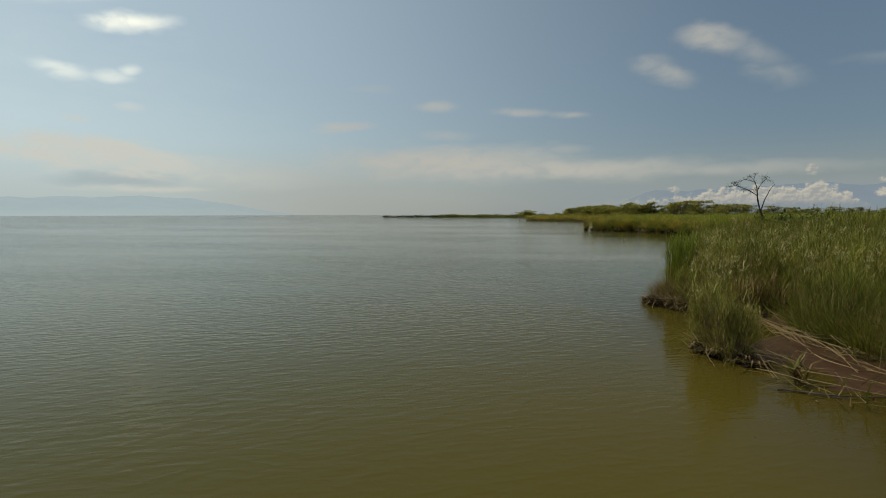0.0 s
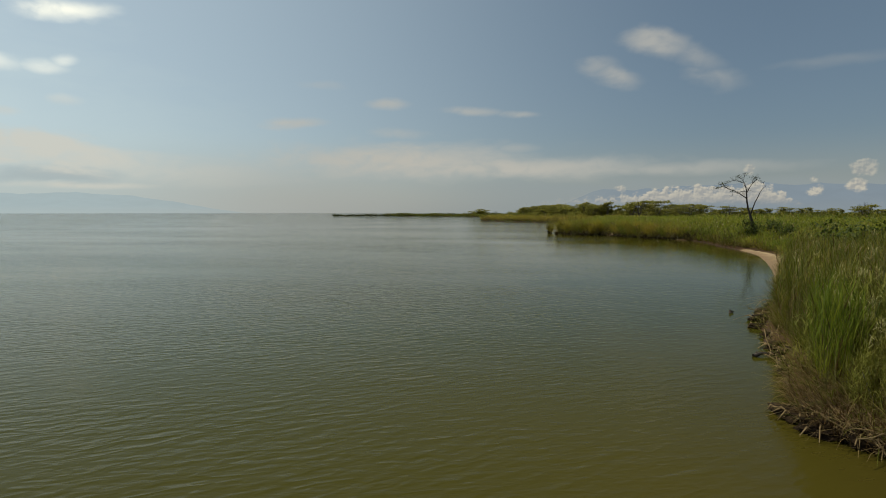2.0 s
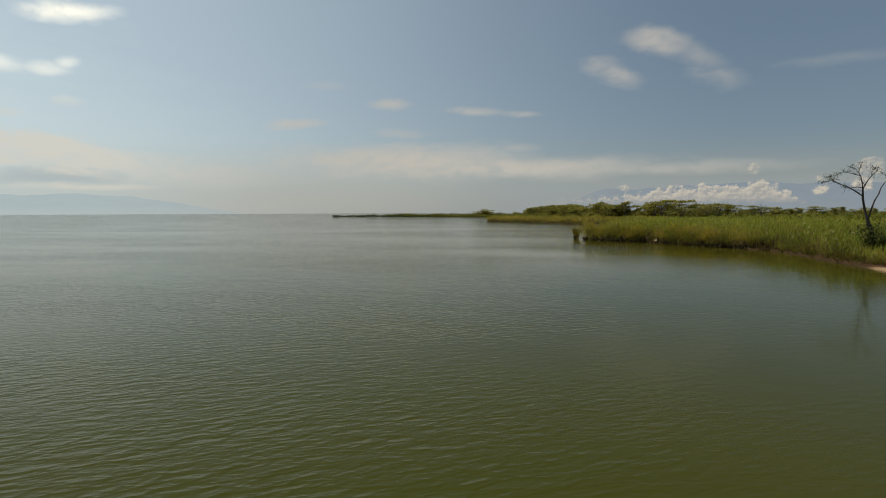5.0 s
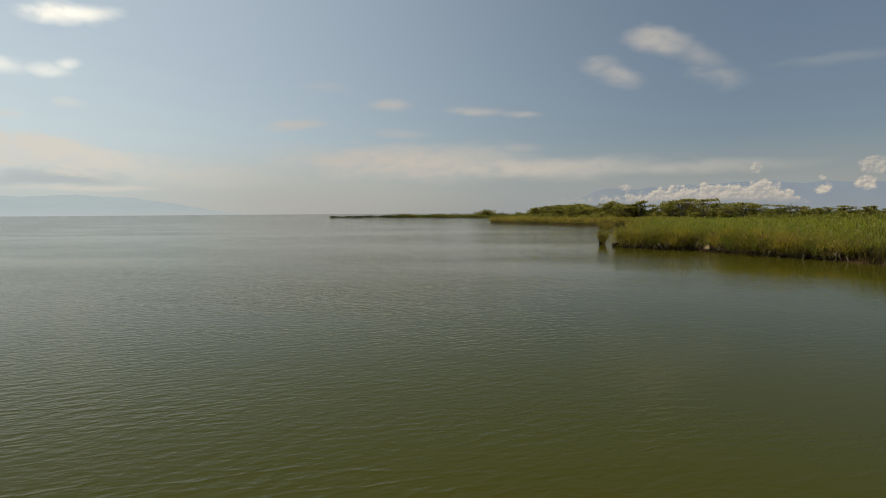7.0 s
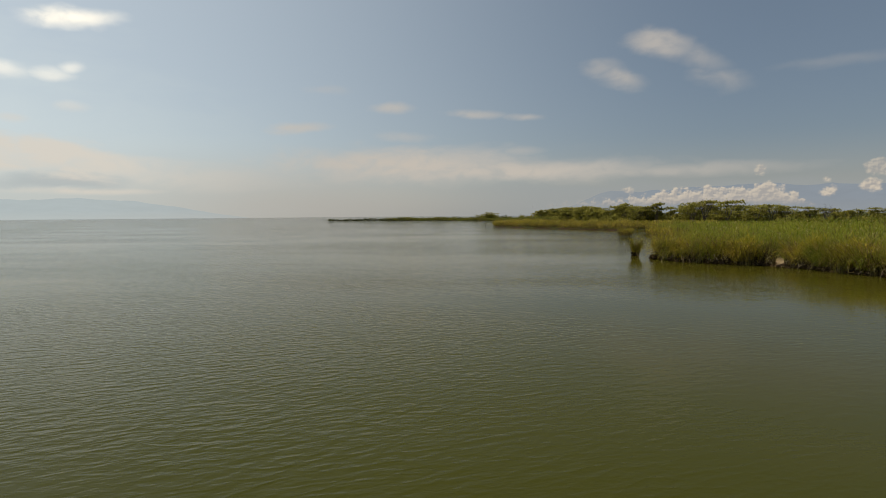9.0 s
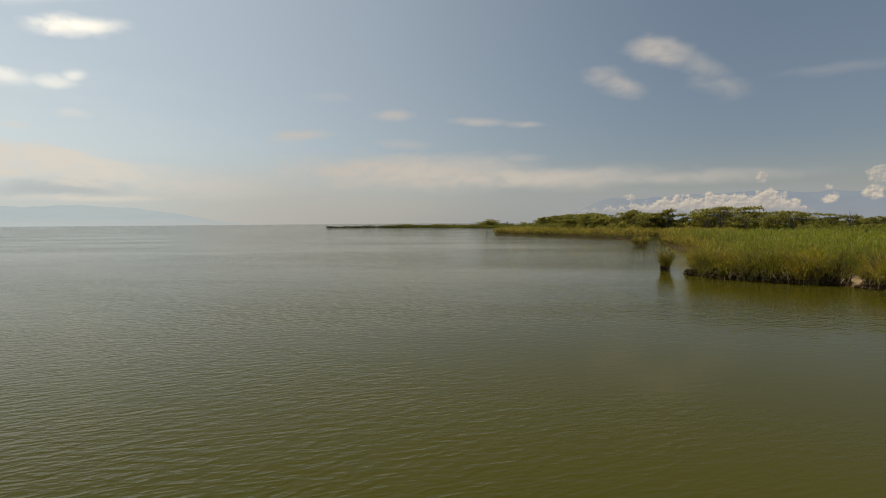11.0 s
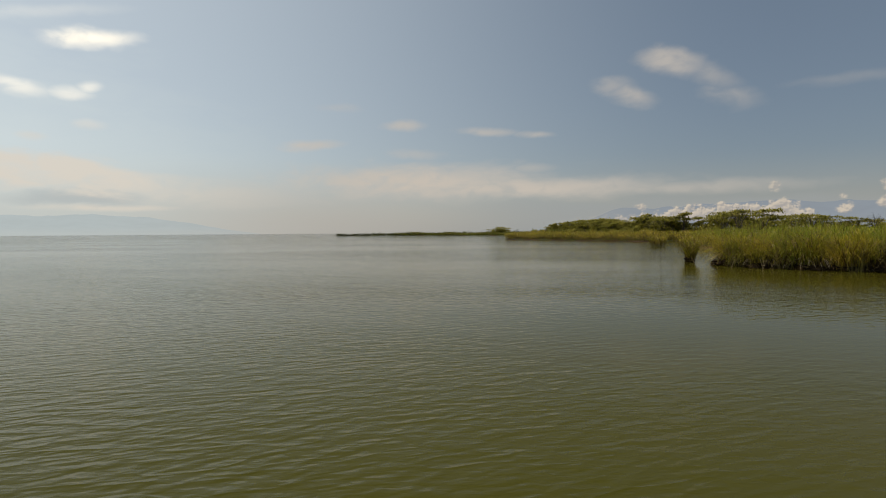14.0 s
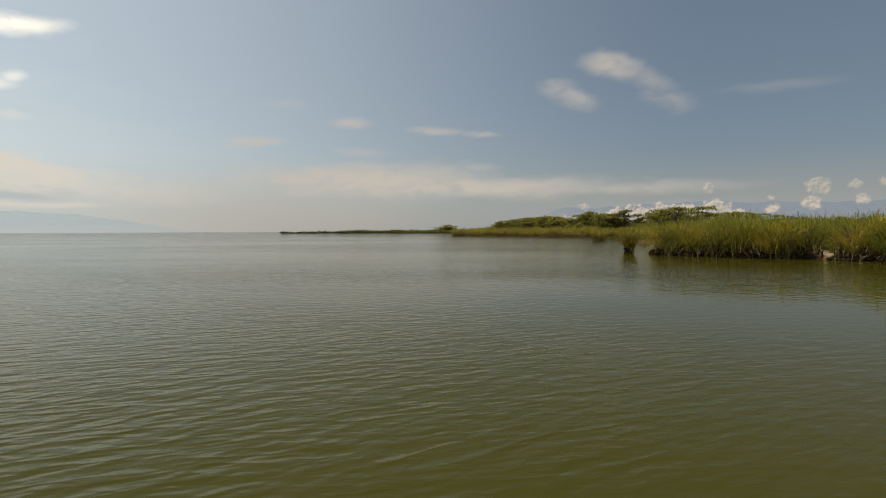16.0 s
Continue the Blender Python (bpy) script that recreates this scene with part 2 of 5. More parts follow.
def ground_material():
    m, n, out = material("shore_soil")
    p = position(n)
    sand = n.add("ShaderNodeAttribute", attribute_name="sand").outputs["Fac"]
    fine = n.noise(p, 7.0, 6, 0.65)
    mid = n.noise(p, 0.9, 5, 0.6)
    soil = n.ramp(fine, [(0.25, (0.028, 0.015, 0.006)), (0.55, (0.066, 0.034, 0.013)), (0.8, (0.115, 0.062, 0.026))])
    beach = n.ramp(mid, [(0.3, (0.24, 0.165, 0.09)), (0.6, (0.34, 0.25, 0.145)), (0.8, (0.41, 0.32, 0.20))])
    beach = n.mix(n.span(fine, 0.55, 0.75, 0.0, 0.45), beach, (0.22, 0.15, 0.09))
    col = n.mix(n.span(n.math("ADD", sand, n.math("MULTIPLY", n.math("SUBTRACT", mid, 0.5), 0.5)), 0.35, 0.6), soil, beach)
    # away from the bank the soil lies under matted marsh grass
    inland = n.add("ShaderNodeAttribute", attribute_name="inland").outputs["Fac"]
    turf = n.ramp(mid, [(0.3, (0.040, 0.052, 0.014)), (0.6, (0.075, 0.085, 0.022)), (0.8, (0.12, 0.115, 0.035))])
    col = n.mix(n.span(n.math("ADD", inland, n.math("MULTIPLY", n.math("SUBTRACT", fine, 0.5), 0.3)), 0.35, 0.65), col, turf)
    # the wet rim just above the water line
    sep = n.add("ShaderNodeSeparateXYZ")
    n.link(p, sep.inputs[0])
    wet = n.span(sep.outputs[2], 0.04, 0.20, 1.0, 0.0)
    col = n.mix(wet, col, n.mix(1.0, col, (0.68, 0.60, 0.52), "MULTIPLY"))
    principled(n, out, col, n.span(wet, 0.0, 1.0, 0.95, 0.6), fine, 0.6, 0.05, Specular_IOR_Level=0.2)
    return m


def water_material():
    m, n, out = material("silty_lake_water")
    p = position(n)
    sep = n.add("ShaderNodeSeparateXYZ")
    n.link(p, sep.inputs[0])
    x, y, z = sep.outputs
    silt = n.noise(p, 0.035, 4, 0.6)
    # silt: brown by the muddy bank, greener over deeper water
    bank = n.math("MULTIPLY", n.span(y, 8.0, 38.0, 1.0, 0.0), n.span(x, -16.0, 7.0, 0.25, 1.0))
    bank = n.math("ADD", bank, n.math("MULTIPLY", n.math("SUBTRACT", silt, 0.5), 0.8), clamp=True)
    col = n.mix(n.span(n.math("ADD", y, n.math("MULTIPLY", silt, 20.0)), 76.0, 104.0), WATER_GREEN, WATER_OLIVE)
    col = n.mix(bank, col, WATER_BROWN)
    # bank's shade and reflection painted brown into the shallows along the point's root mats
    bank_shade = n.math("MULTIPLY", n.span(n.math("ADD", x, n.math("MULTIPLY", silt, 4.0)), 4.5, 9.0, 0.0, 0.75), n.span(y, 15.0, 30.0, 1.0, 0.0))
    col = n.mix(bank_shade, col, (0.036, 0.026, 0.005))
    # wind ripples in metres: a short chop with long crests, a finer ripple, a slow swell
    def turned(vec, deg, s):
        mp = n.add("ShaderNodeMapping")
        mp.inputs["Rotation"].default_value[2] = radians(deg)
        n.link(vec, mp.inputs[0])
        return n.scaled(mp.outputs[0], s)
    def height(q):
        w1 = n.noise(turned(q, -24, (2.0, 4.4, 1.0)), 1.0, 1.0, 0.5, 0.25)
        w2 = n.noise(turned(q, -6, (4.4, 9.0, 1.0)), 1.0, 1.0, 0.5, 0.4)
        w4 = n.noise(turned(q, -16, (0.75, 1.9, 1.0)), 1.0, 1.0, 0.5, 0.3)
        w3 = n.noise(turned(q, 25, (0.12, 0.34, 1.0)), 1.0, 1.0, 0.5)
        crest = n.math("SUBTRACT", 1.0, n.math("MULTIPLY", n.math("ABSOLUTE", n.math("SUBTRACT", w4, 0.5)), 4.0), clamp=True)
        h = n.math("ADD", n.math("MULTIPLY", w1, CHOP), n.math("MULTIPLY", w2, CHOP * 0.36))
        h = n.math("ADD", h, n.math("MULTIPLY", n.math("POWER", crest, 2.0), CHOP * 0.30))
        return n.math("ADD", h, n.math("MULTIPLY", w3, 0.05))
    def shifted(x_, y_):
        node = n.add("ShaderNodeVectorMath", operation="ADD")
        n.link(p, node.inputs[0])
        node.inputs[1].default_value = (x_, y_, 0.0)
        return node.outputs[0]
    gust = n.span(n.noise(turned(p, 6, (0.016, 0.045, 1.0)), 1.0, 4, 0.6), 0.35, 0.65, 0.28, 1.0)
    lee = n.math("MAXIMUM", n.span(x, -7.0, 9.0, 1.0, 0.24), n.span(y, 80.0, 105.0, 0.0, 0.6))
    lee = n.math("MULTIPLY", lee, n.span(y, 2.0, 18.0, 0.6, 1.0))
    open_lake = n.math("MAXIMUM", n.span(y, 130.0, 420.0, 1.0, 2.4), n.span(x, -30.0, -220.0, 1.0, 2.4))
    calm = n.math("MULTIPLY", n.math("MULTIPLY", gust, lee), open_lake)
    e = 0.012
    h0, hx, hy = height(p), height(shifted(e, 0.0)), height(shifted(0.0, e))
    sx = n.math("MULTIPLY", n.math("DIVIDE", n.math("SUBTRACT", h0, hx), e), calm)
    sy = n.math("MULTIPLY", n.math("DIVIDE", n.math("SUBTRACT", h0, hy), e), calm)
    up = n.add("ShaderNodeVectorMath", operation="NORMALIZE")
    n.link(n.joined(sx, sy, 1.0), up.inputs[0])
    b = principled(n, out, col, WATER_ROUGH, IOR=1.333, Specular_IOR_Level=WATER_GLOSS)
    n.link(up.outputs[0], b.inputs["Normal"])
    return m


WATER_GLOSS = 0.10
WATER_OLIVE = (0.050, 0.0460, 0.0048)
WATER_GREEN, WATER_BROWN, WATER_ROUGH, CHOP = (0.0375, 0.0395, 0.0045), (0.066, 0.050, 0.0080), 0.06, 0.044
SOIL, WATER = ground_material(), water_material()


# dark root mat, its colour pulled to near-black for shade under the overhang
def shaded_peat_material():
    m, n, out = material("wet_root_mat")
    p = position(n)
    g = n.noise(n.scaled(p, (14.0, 14.0, 30.0)), 1.0, 5, 0.7)
    col = n.ramp(g, [(0.3, (0.010, 0.007, 0.004)), (0.55, (0.024, 0.015, 0.008)), (0.8, (0.07, 0.048, 0.026))])
    principled(n, out, col, 0.95, g, 0.8, 0.04, Specular_IOR_Level=0.1)
    return m


SHADED_PEAT = shaded_peat_material()


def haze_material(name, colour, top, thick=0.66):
    """Far hills seen through kilometres of air: the haze is painted as glow."""
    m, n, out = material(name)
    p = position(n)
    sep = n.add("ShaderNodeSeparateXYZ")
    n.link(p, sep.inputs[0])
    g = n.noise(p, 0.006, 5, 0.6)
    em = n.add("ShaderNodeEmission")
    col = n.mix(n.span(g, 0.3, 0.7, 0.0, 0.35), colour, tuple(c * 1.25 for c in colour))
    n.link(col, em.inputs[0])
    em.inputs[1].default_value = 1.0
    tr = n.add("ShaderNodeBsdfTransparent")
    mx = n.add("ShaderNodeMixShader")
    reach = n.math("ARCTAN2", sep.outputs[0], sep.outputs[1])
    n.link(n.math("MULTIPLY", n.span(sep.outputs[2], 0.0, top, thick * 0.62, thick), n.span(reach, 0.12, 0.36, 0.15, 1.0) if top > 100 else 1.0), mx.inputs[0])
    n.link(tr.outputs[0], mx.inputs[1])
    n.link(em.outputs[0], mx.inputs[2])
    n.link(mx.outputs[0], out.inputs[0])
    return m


# ------------------------------------------------------------------ mesh helpers
rng = np.random.default_rng(7)


def quad_mesh(name, verts, quads, mats=None):
    me = bpy.data.meshes.new(name)
    verts, quads = np.asarray(verts, np.float32), np.asarray(quads, np.int32)
    me.vertices.add(len(verts))
    me.vertices.foreach_set("co", verts.ravel())
    me.loops.add(quads.size)
    me.loops.foreach_set("vertex_index", quads.ravel())
    me.polygons.add(len(quads))
    me.polygons.foreach_set("loop_start", np.arange(0, quads.size, 4, dtype=np.int32))
    if mats is not None:
        me.polygons.foreach_set("material_index", np.asarray(mats, np.int32))
    me.update(calc_edges=True)
    return me


def blades(base, az, length, width, tilt, droop, segs=2, tip=0.15, roll=None):
    """Tapered, bending strips. Returns the vertices and the quads."""
    n = len(base)
    out = np.zeros((n, segs + 1, 2, 3))
    p = np.array(base, float)
    side = np.stack([-np.sin(az), np.cos(az), np.zeros(n)], 1) if roll is None else np.stack([np.cos(roll), np.sin(roll), np.zeros(n)], 1)
    for k in range(segs + 1):
        s = k / segs
        w = (width * ((1 - s) * (1 - tip) + tip))[:, None] * 0.5
        if segs > 1 and k == 1:
            w = w * 1.25
        out[:, k, 0], out[:, k, 1] = p - side * w, p + side * w
        th = tilt + droop * (s + 0.5 / segs)
        step = (length / segs)[:, None]
        p = p + step * np.stack([np.sin(th) * np.cos(az), np.sin(th) * np.sin(az), np.cos(th)], 1)
    per = (segs + 1) * 2
    q = np.array([[2 * k, 2 * k + 1, 2 * k + 3, 2 * k + 2] for k in range(segs)])
    quads = (np.arange(n)[:, None, None] * per + q[None]).reshape(-1, 4)
    return out.reshape(-1, 3), quads


class Heap:
    """Collects strips into one mesh."""

    def __init__(self):
        self.v, self.q, self.m, self.n = [], [], [], 0

    def add(self, made, mat=0):
        v, q = made
        self.v.append(v)
        self.q.append(q + self.n)
        self.m.append(np.full(len(q), mat))
        self.n += len(v)

    def object(self, name, mats, label, category, group="", kind="stuff"):
        me = quad_mesh(name, np.concatenate(self.v), np.concatenate(self.q), np.concatenate(self.m))
        for m in mats:
            me.materials.append(m)
        return tagged(new(name, me), label, category, group, kind)


def tube(points, radii, sides=6):
    """A tapered tube along a polyline."""
    pts = [Vector(p) for p in points]
    v, q = [], []
    for i, p in enumerate(pts):
        d = (pts[min(i + 1, len(pts) - 1)] - pts[max(i - 1, 0)]).normalized()
        a = d.orthogonal().normalized()
        b = d.cross(a)
        for k in range(sides):
            t = 2 * math.pi * k / sides
            v.append(p + (a * math.cos(t) + b * math.sin(t)) * radii[i])
    for i in range(len(pts) - 1):
        for k in range(sides):
            q.append((i * sides + k, i * sides + (k + 1) % sides, (i + 1) * sides + (k + 1) % sides, (i + 1) * sides + k))
    return np.array([tuple(x) for x in v]), np.array(q)


# ------------------------------------------------------------------ the shore
# the water line, stretch by stretch
NEAR_BANK = [
    (60, -400), (22, -120), (13, -40), (10.5, -8), (9.2, 4), (8.0, 9.6), (7.1, 10.9), (6.4, 10.6), (5.8, 11.0), (5.5, 11.9), (6.2, 12.7), (6.1, 13.2), (5.4, 13.4),
    (5.1, 14.4), (5.0, 15.1), (5.5, 16.2), (6.6, 17.0), (7.8, 17.8), (8.5, 18.7), (8.3, 19.6), (7.5, 20.5), (6.8, 21.2), (6.35, 21.8), (6.1, 22.5), (6.5, 23.6), (7.3, 25.0), (8.0, 26.4),
    (8.7, 27.8), (9.2, 29.1), (9.8, 31.0), (10.8, 33.0), (11.9, 34.8), (13.2, 36.6), (14.8, 38.8), (16.2, 41.2),
]
BAY = [
    (18.6, 45.8), (22.6, 53.4),
    (26.2, 60.8), (29.2, 67.5), (31.2, 74.2), (32.6, 82.0), (34.6, 90.5), (35.0, 96.5), (33.6, 101.5), (31.2, 106.0),
    (29.6, 111.5), (28.2, 115.6), (24.8, 118.0), (22.0, 121.0), (21.2, 124.6), (22.6, 127.6), (26.0, 131.0), (30.0, 140.0),
]
FAR_SHORE = [
    (36.0, 157.0), (39.5, 174.0),
    (44.0, 194.0), (52.0, 212.0), (60.0, 228.0), (59.0, 239.0), (52.0, 234.0), (47.0, 232.0), (41.0, 246.0), (35.5, 260.0),
    (26.5, 277.0), (17.8, 295.0), (21.0, 312.0), (38.0, 345.0), (46.0, 400.0), (44.0, 470.0), (20.0, 545.0), (-20.0, 600.0), (-60.0, 632.0), (-92.0, 650.0),
    (-118.0, 664.0), (-90.0, 680.0), (-30.0, 690.0), (60.0, 720.0), (300.0, 1000.0), (900.0, 4700.0), (4700, 4700), (4700, -4700), (60, -4700),
]
SHORE = NEAR_BANK + BAY + FAR_SHORE


def shore_distance(x, y):
    """Metres inland from the water line; negative over the lake."""
    p = np.stack([np.asarray(x, float), np.asarray(y, float)], -1)
    a = np.array(SHORE, float)
    b = np.roll(a, -1, 0)
    best = np.full(p.shape[:-1], 1e9)
    inside = np.zeros(p.shape[:-1], bool)
    for (ax, ay), (bx, by) in zip(a, b):
        ex, ey = bx - ax, by - ay
        t = np.clip(((p[..., 0] - ax) * ex + (p[..., 1] - ay) * ey) / (ex * ex + ey * ey), 0, 1)
        best = np.minimum(best, np.hypot(p[..., 0] - ax - t * ex, p[..., 1] - ay - t * ey))
        if ay != by:
            hit = ((ay > p[..., 1]) != (by > p[..., 1])) & (p[..., 0] < ex * (p[..., 1] - ay) / ey + ax)
            inside ^= hit
    return np.where(inside, best, -best)


def trodden(x, y):
    """1 on the pale trodden gap that leads up through the reeds of the point."""
    u, w = (x - 28.7) * 0.50 + (y - 114.8) * 0.866, (x - 28.7) * 0.866 - (y - 114.8) * 0.50
    return ((u > -1.5) & (u < 5.0) & (np.abs(w) < 0.36)).astype(float)


def sandiness(x, y, d):
    """1 on the open beach of the bay and in the trodden gap."""
    along = np.clip((y - 43.0) / 5.0, 0, 1) * np.clip((78.0 - y) / 6.0, 0, 1) * (x < 60)
    return np.maximum(trodden(x, y), along * np.clip((0.6 + 0.7 * np.clip((y - 44) / 10, 0, 1) * np.clip((74 - y) / 8, 0, 1) - d) / 0.8 + 0.5, 0, 1))


def ground_height(x, y):
    d = shore_distance(x, y)
    s = sandiness(x, y, d)
    d = d + 0.25 * np.sin(x * 1.7 + y * 0.9) * np.sin(y * 1.3 - x * 0.4) * (np.abs(d) < 4) * (1 - s)
    bank = np.where(d < 0, np.maximum(d * 0.8, -1.0), np.minimum(d * 0.9, 0.28) + np.clip(d - 0.4, 0, 6) * 0.02)
    flat = np.clip((20.0 - y) / 1.5, 0, 1) * np.clip((y - 6.0) / 3.0, 0, 1) * (d < 6)
    bank = bank * (1 - flat) + np.where(d < 0, np.maximum(d * 0.3, -1.0), np.clip((d - 0.8) * 0.055, -0.03, 0.3)) * flat
    beach = np.where(d < 0, np.maximum(d * 0.35, -1.0), 0.11 * np.minimum(d, 5.0) + trodden(x, y) * np.clip(d * 0.07, 0, 0.3))
    low = np.clip((y - 500) / 60, 0, 1)
    z = (bank * (1 - s) + beach * s) * (1 - low) + np.where(d < 0, -0.5, np.minimum(d * 0.2, 0.25)) * low
    return z, s


def axis(lo, hi, fine_lo, fine_hi, step, grow):
    a = list(np.arange(fine_lo, fine_hi, step))
    s = step
    while a[-1] < hi:
        s *= grow
        a.append(min(a[-1] + s, hi))
    s = step
    while a[0] > lo:
        s *= grow
        a.insert(0, max(a[0] - s, lo))
    return np.array(a)


def grid_object(name, xs, ys, z, mat):
    X, Y = np.meshgrid(xs, ys, indexing="ij")
    v = np.stack([X, Y, z(X, Y) if callable(z) else np.full_like(X, z)], -1).reshape(-1, 3)
    i, j = np.meshgrid(np.arange(len(xs) - 1), np.arange(len(ys) - 1), indexing="ij")
    a = (i * len(ys) + j).ravel()
    q = np.stack([a, a + len(ys), a + len(ys) + 1, a + 1], 1)
    me = quad_mesh(name, v, q)
    me.polygons.foreach_set("use_smooth", np.ones(len(q), bool))
    me.materials.append(mat)
    return new(name, me)


ground = grid_object("ground", axis(-4600, 4650, 3, 44, 0.55, 1.13), axis(-4600, 4650, 8, 134, 0.55, 1.10), lambda x, y: ground_height(x, y)[0], SOIL)
tagged(ground, "brown muddy lake shore with a pale sandy beach in the bay", "ground", kind="structure")
co = np.zeros(len(ground.data.vertices) * 3, np.float32)
ground.data.vertices.foreach_get("co", co)
co = co.reshape(-1, 3)
attr = ground.data.attributes.new("sand", "FLOAT", "POINT")
attr.data.foreach_set("value", ground_height(co[:, 0], co[:, 1])[1].astype(np.float32))
attr = ground.data.attributes.new("inland", "FLOAT", "POINT")
attr.data.foreach_set("value", np.clip(shore_distance(co[:, 0], co[:, 1]) / 6.0, 0, 1).astype(np.float32))

water = grid_object("water", axis(-4650, 4600, -60, 60, 30, 1.5), axis(-4650, 4600, -60, 200, 30, 1.5), 0.0, WATER)
tagged(water, "olive brown silty lake water with small wind ripples", "lake", kind="structure")


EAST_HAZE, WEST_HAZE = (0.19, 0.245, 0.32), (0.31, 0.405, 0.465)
# ------------------------------------------------------------------ far hills
def ridge(name, az0, az1, far, height, seed, mat, label):
    """A range of hills with spurs that run down towards the lake."""
    na, nr = 150, 14
    noise_seed = Vector((seed, seed * 0.7, 0))
    v = []
    for i in range(na):
        t = i / (na - 1)
        a = radians(az0 + (az1 - az0) * t)
        h = far * math.tan(radians(height(az0 + (az1 - az0) * t)))
        for j in range(nr):
            s = j / (nr - 1)
            r = far * (0.86 + 0.14 * s)
            rough = noise.fractal(Vector((t * 22, s * 2.0, 0)) + noise_seed, 0.8, 2.1, 5)
            z = h * (s ** 1.2) * (1.0 + 0.10 * rough) - 5
            v.append((r * math.sin(a), r * math.cos(a), max(z, -6)))
    q = [(i * nr + j, (i + 1) * nr + j, (i + 1) * nr + j + 1, i * nr + j + 1) for i in range(na - 1) for j in range(nr - 1)]
    me = quad_mesh(name, v, q)
    me.polygons.foreach_set("use_smooth", np.ones(len(q), bool))
    me.materials.append(mat)
    return tagged(new(name, me), label, "hills", kind="structure")


def lerp(table, v):
    return float(np.interp(v, [a for a, _ in table], [b for _, b in table]))


EAST = [(7, 0.1), (11, 0.7), (13, 1.5), (15, 2.25), (17, 2.15), (21, 2.35), (25, 2.5), (28, 2.75), (31, 2.45), (34, 2.4), (38, 2.3), (44, 2.6), (60, 2.2), (75, 0.5)]
WEST = [(-75, 0.3), (-60, 1.9), (-45, 1.8), (-37, 1.55), (-33.2, 1.8), (-29, 1.65), (-25, 1.25), (-21, 0.45), (-18, 0.02)]
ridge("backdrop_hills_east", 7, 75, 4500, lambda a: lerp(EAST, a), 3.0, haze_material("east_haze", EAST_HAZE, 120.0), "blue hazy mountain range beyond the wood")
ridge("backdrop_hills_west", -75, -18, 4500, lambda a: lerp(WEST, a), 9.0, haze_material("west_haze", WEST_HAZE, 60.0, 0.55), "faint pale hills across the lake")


# the tops of the cumulus bank: degrees of azimuth, degrees up
TOPS = [(9, 0.7), (11, 1.15), (12.2, 1.45), (13.2, 1.2), (14.2, 1.55), (15.4, 1.45), (16.6, 1.7), (18, 1.75), (19.5, 2.1), (20.7, 2.35), (22, 2.2), (23.3, 2.45), (24.6, 2.3), (25.8, 2.5), (27.0, 2.45), (27.9, 2.85),
        (28.8, 2.3), (29.8, 1.85), (30.6, 1.2), (31.2, 0.5), (41, 0.6), (46, 2.1), (60, 1.8)]


def cumulus_material():
    m, n, out = material("cumulus")
    p = n.add("ShaderNodeTexCoord").outputs["UV"]
    sep = n.add("ShaderNodeSeparateXYZ")
    n.link(p, sep.inputs[0])
    u, v = sep.outputs[0], sep.outputs[1]          # degrees of azimuth, degrees up
    top = n.math("MULTIPLY", n.ramp(n.span(u, 5.0, 65.0, kind="LINEAR"), [((a - 5.0) / 60.0, (h / 4.0,) * 3) for a, h in TOPS]), 4.0)
    def lumps(du, dv):
        q = n.joined(n.math("ADD", u, du), n.math("MULTIPLY", n.math("ADD", v, dv), 1.15))
        big = n.noise(q, 1.3, 2, 0.5)
        small = n.noise(q, 3.2, 3, 0.55)
        return n.math("ADD", n.math("MULTIPLY", n.math("SUBTRACT", big, 0.52), 1.9), n.math("MULTIPLY", n.math("SUBTRACT", small, 0.5), 0.7))
    f, g = lumps(0.0, 0.0), lumps(-0.10, 0.14)
    dens = n.math("ADD", n.math("SUBTRACT", top, v), f)
    # single puffs that float free of the bank
    for a, e, r in ((16.7, 2.2, 0.5), (32.2, 1.8, 0.6), (32.1, 2.8, 0.35), (27.4, 3.7, 0.6), (35.4, 3.6, 1.0), (35.0, 2.2, 0.8), (38.3, 2.45, 0.6), (37.8, 3.6, 0.5), (39.6, 3.75, 0.45), (41.5, 2.8, 0.9)):
        du = n.math("SUBTRACT", u, a)
        dv = n.math("MULTIPLY", n.math("SUBTRACT", v, e), 1.3)
        d = n.math("SUBTRACT", r, n.math("SQRT", n.math("ADD", n.math("MULTIPLY", du, du), n.math("MULTIPLY", dv, dv))))
        dens = n.math("MAXIMUM", dens, n.math("ADD", d, n.math("MULTIPLY", f, 0.5)))
    alpha = n.math("MULTIPLY", n.span(dens, -0.06, 0.34), n.span(n.math("ADD", v, n.math("MULTIPLY", f, 0.3)), 0.55, 1.25))
    alpha = n.math("MULTIPLY", n.math("MULTIPLY", alpha, n.span(u, 9.0, 20.0, 0.25, 0.92)), n.span(v, 2.3, 3.3, 1.0, 0.62))
    # sunlit and shaded sides of the cloud are painted into its glow
    lit = n.math("ADD", n.span(n.math("SUBTRACT", f, g), -0.28, 0.28), n.span(dens, 0.2, 1.2, 0.1, -0.35))
    col = n.mix(n.math("MAXIMUM", n.math("MINIMUM", lit, 1.0), 0.0), CUMULUS_SHADE, CUMULUS_LIT)
    col = n.mix(n.span(v, 0.7, 1.7, 0.7, 0.0), col, CUMULUS_SHADE)
    em = n.add("ShaderNodeEmission")
    n.link(col, em.inputs[0])
    tr = n.add("ShaderNodeBsdfTransparent")
    mx = n.add("ShaderNodeMixShader")
    n.link(alpha, mx.inputs[0])
    n.link(tr.outputs[0], mx.inputs[1])
    n.link(em.outputs[0], mx.inputs[2])
    n.link(mx.outputs[0], out.inputs[0])
    return m


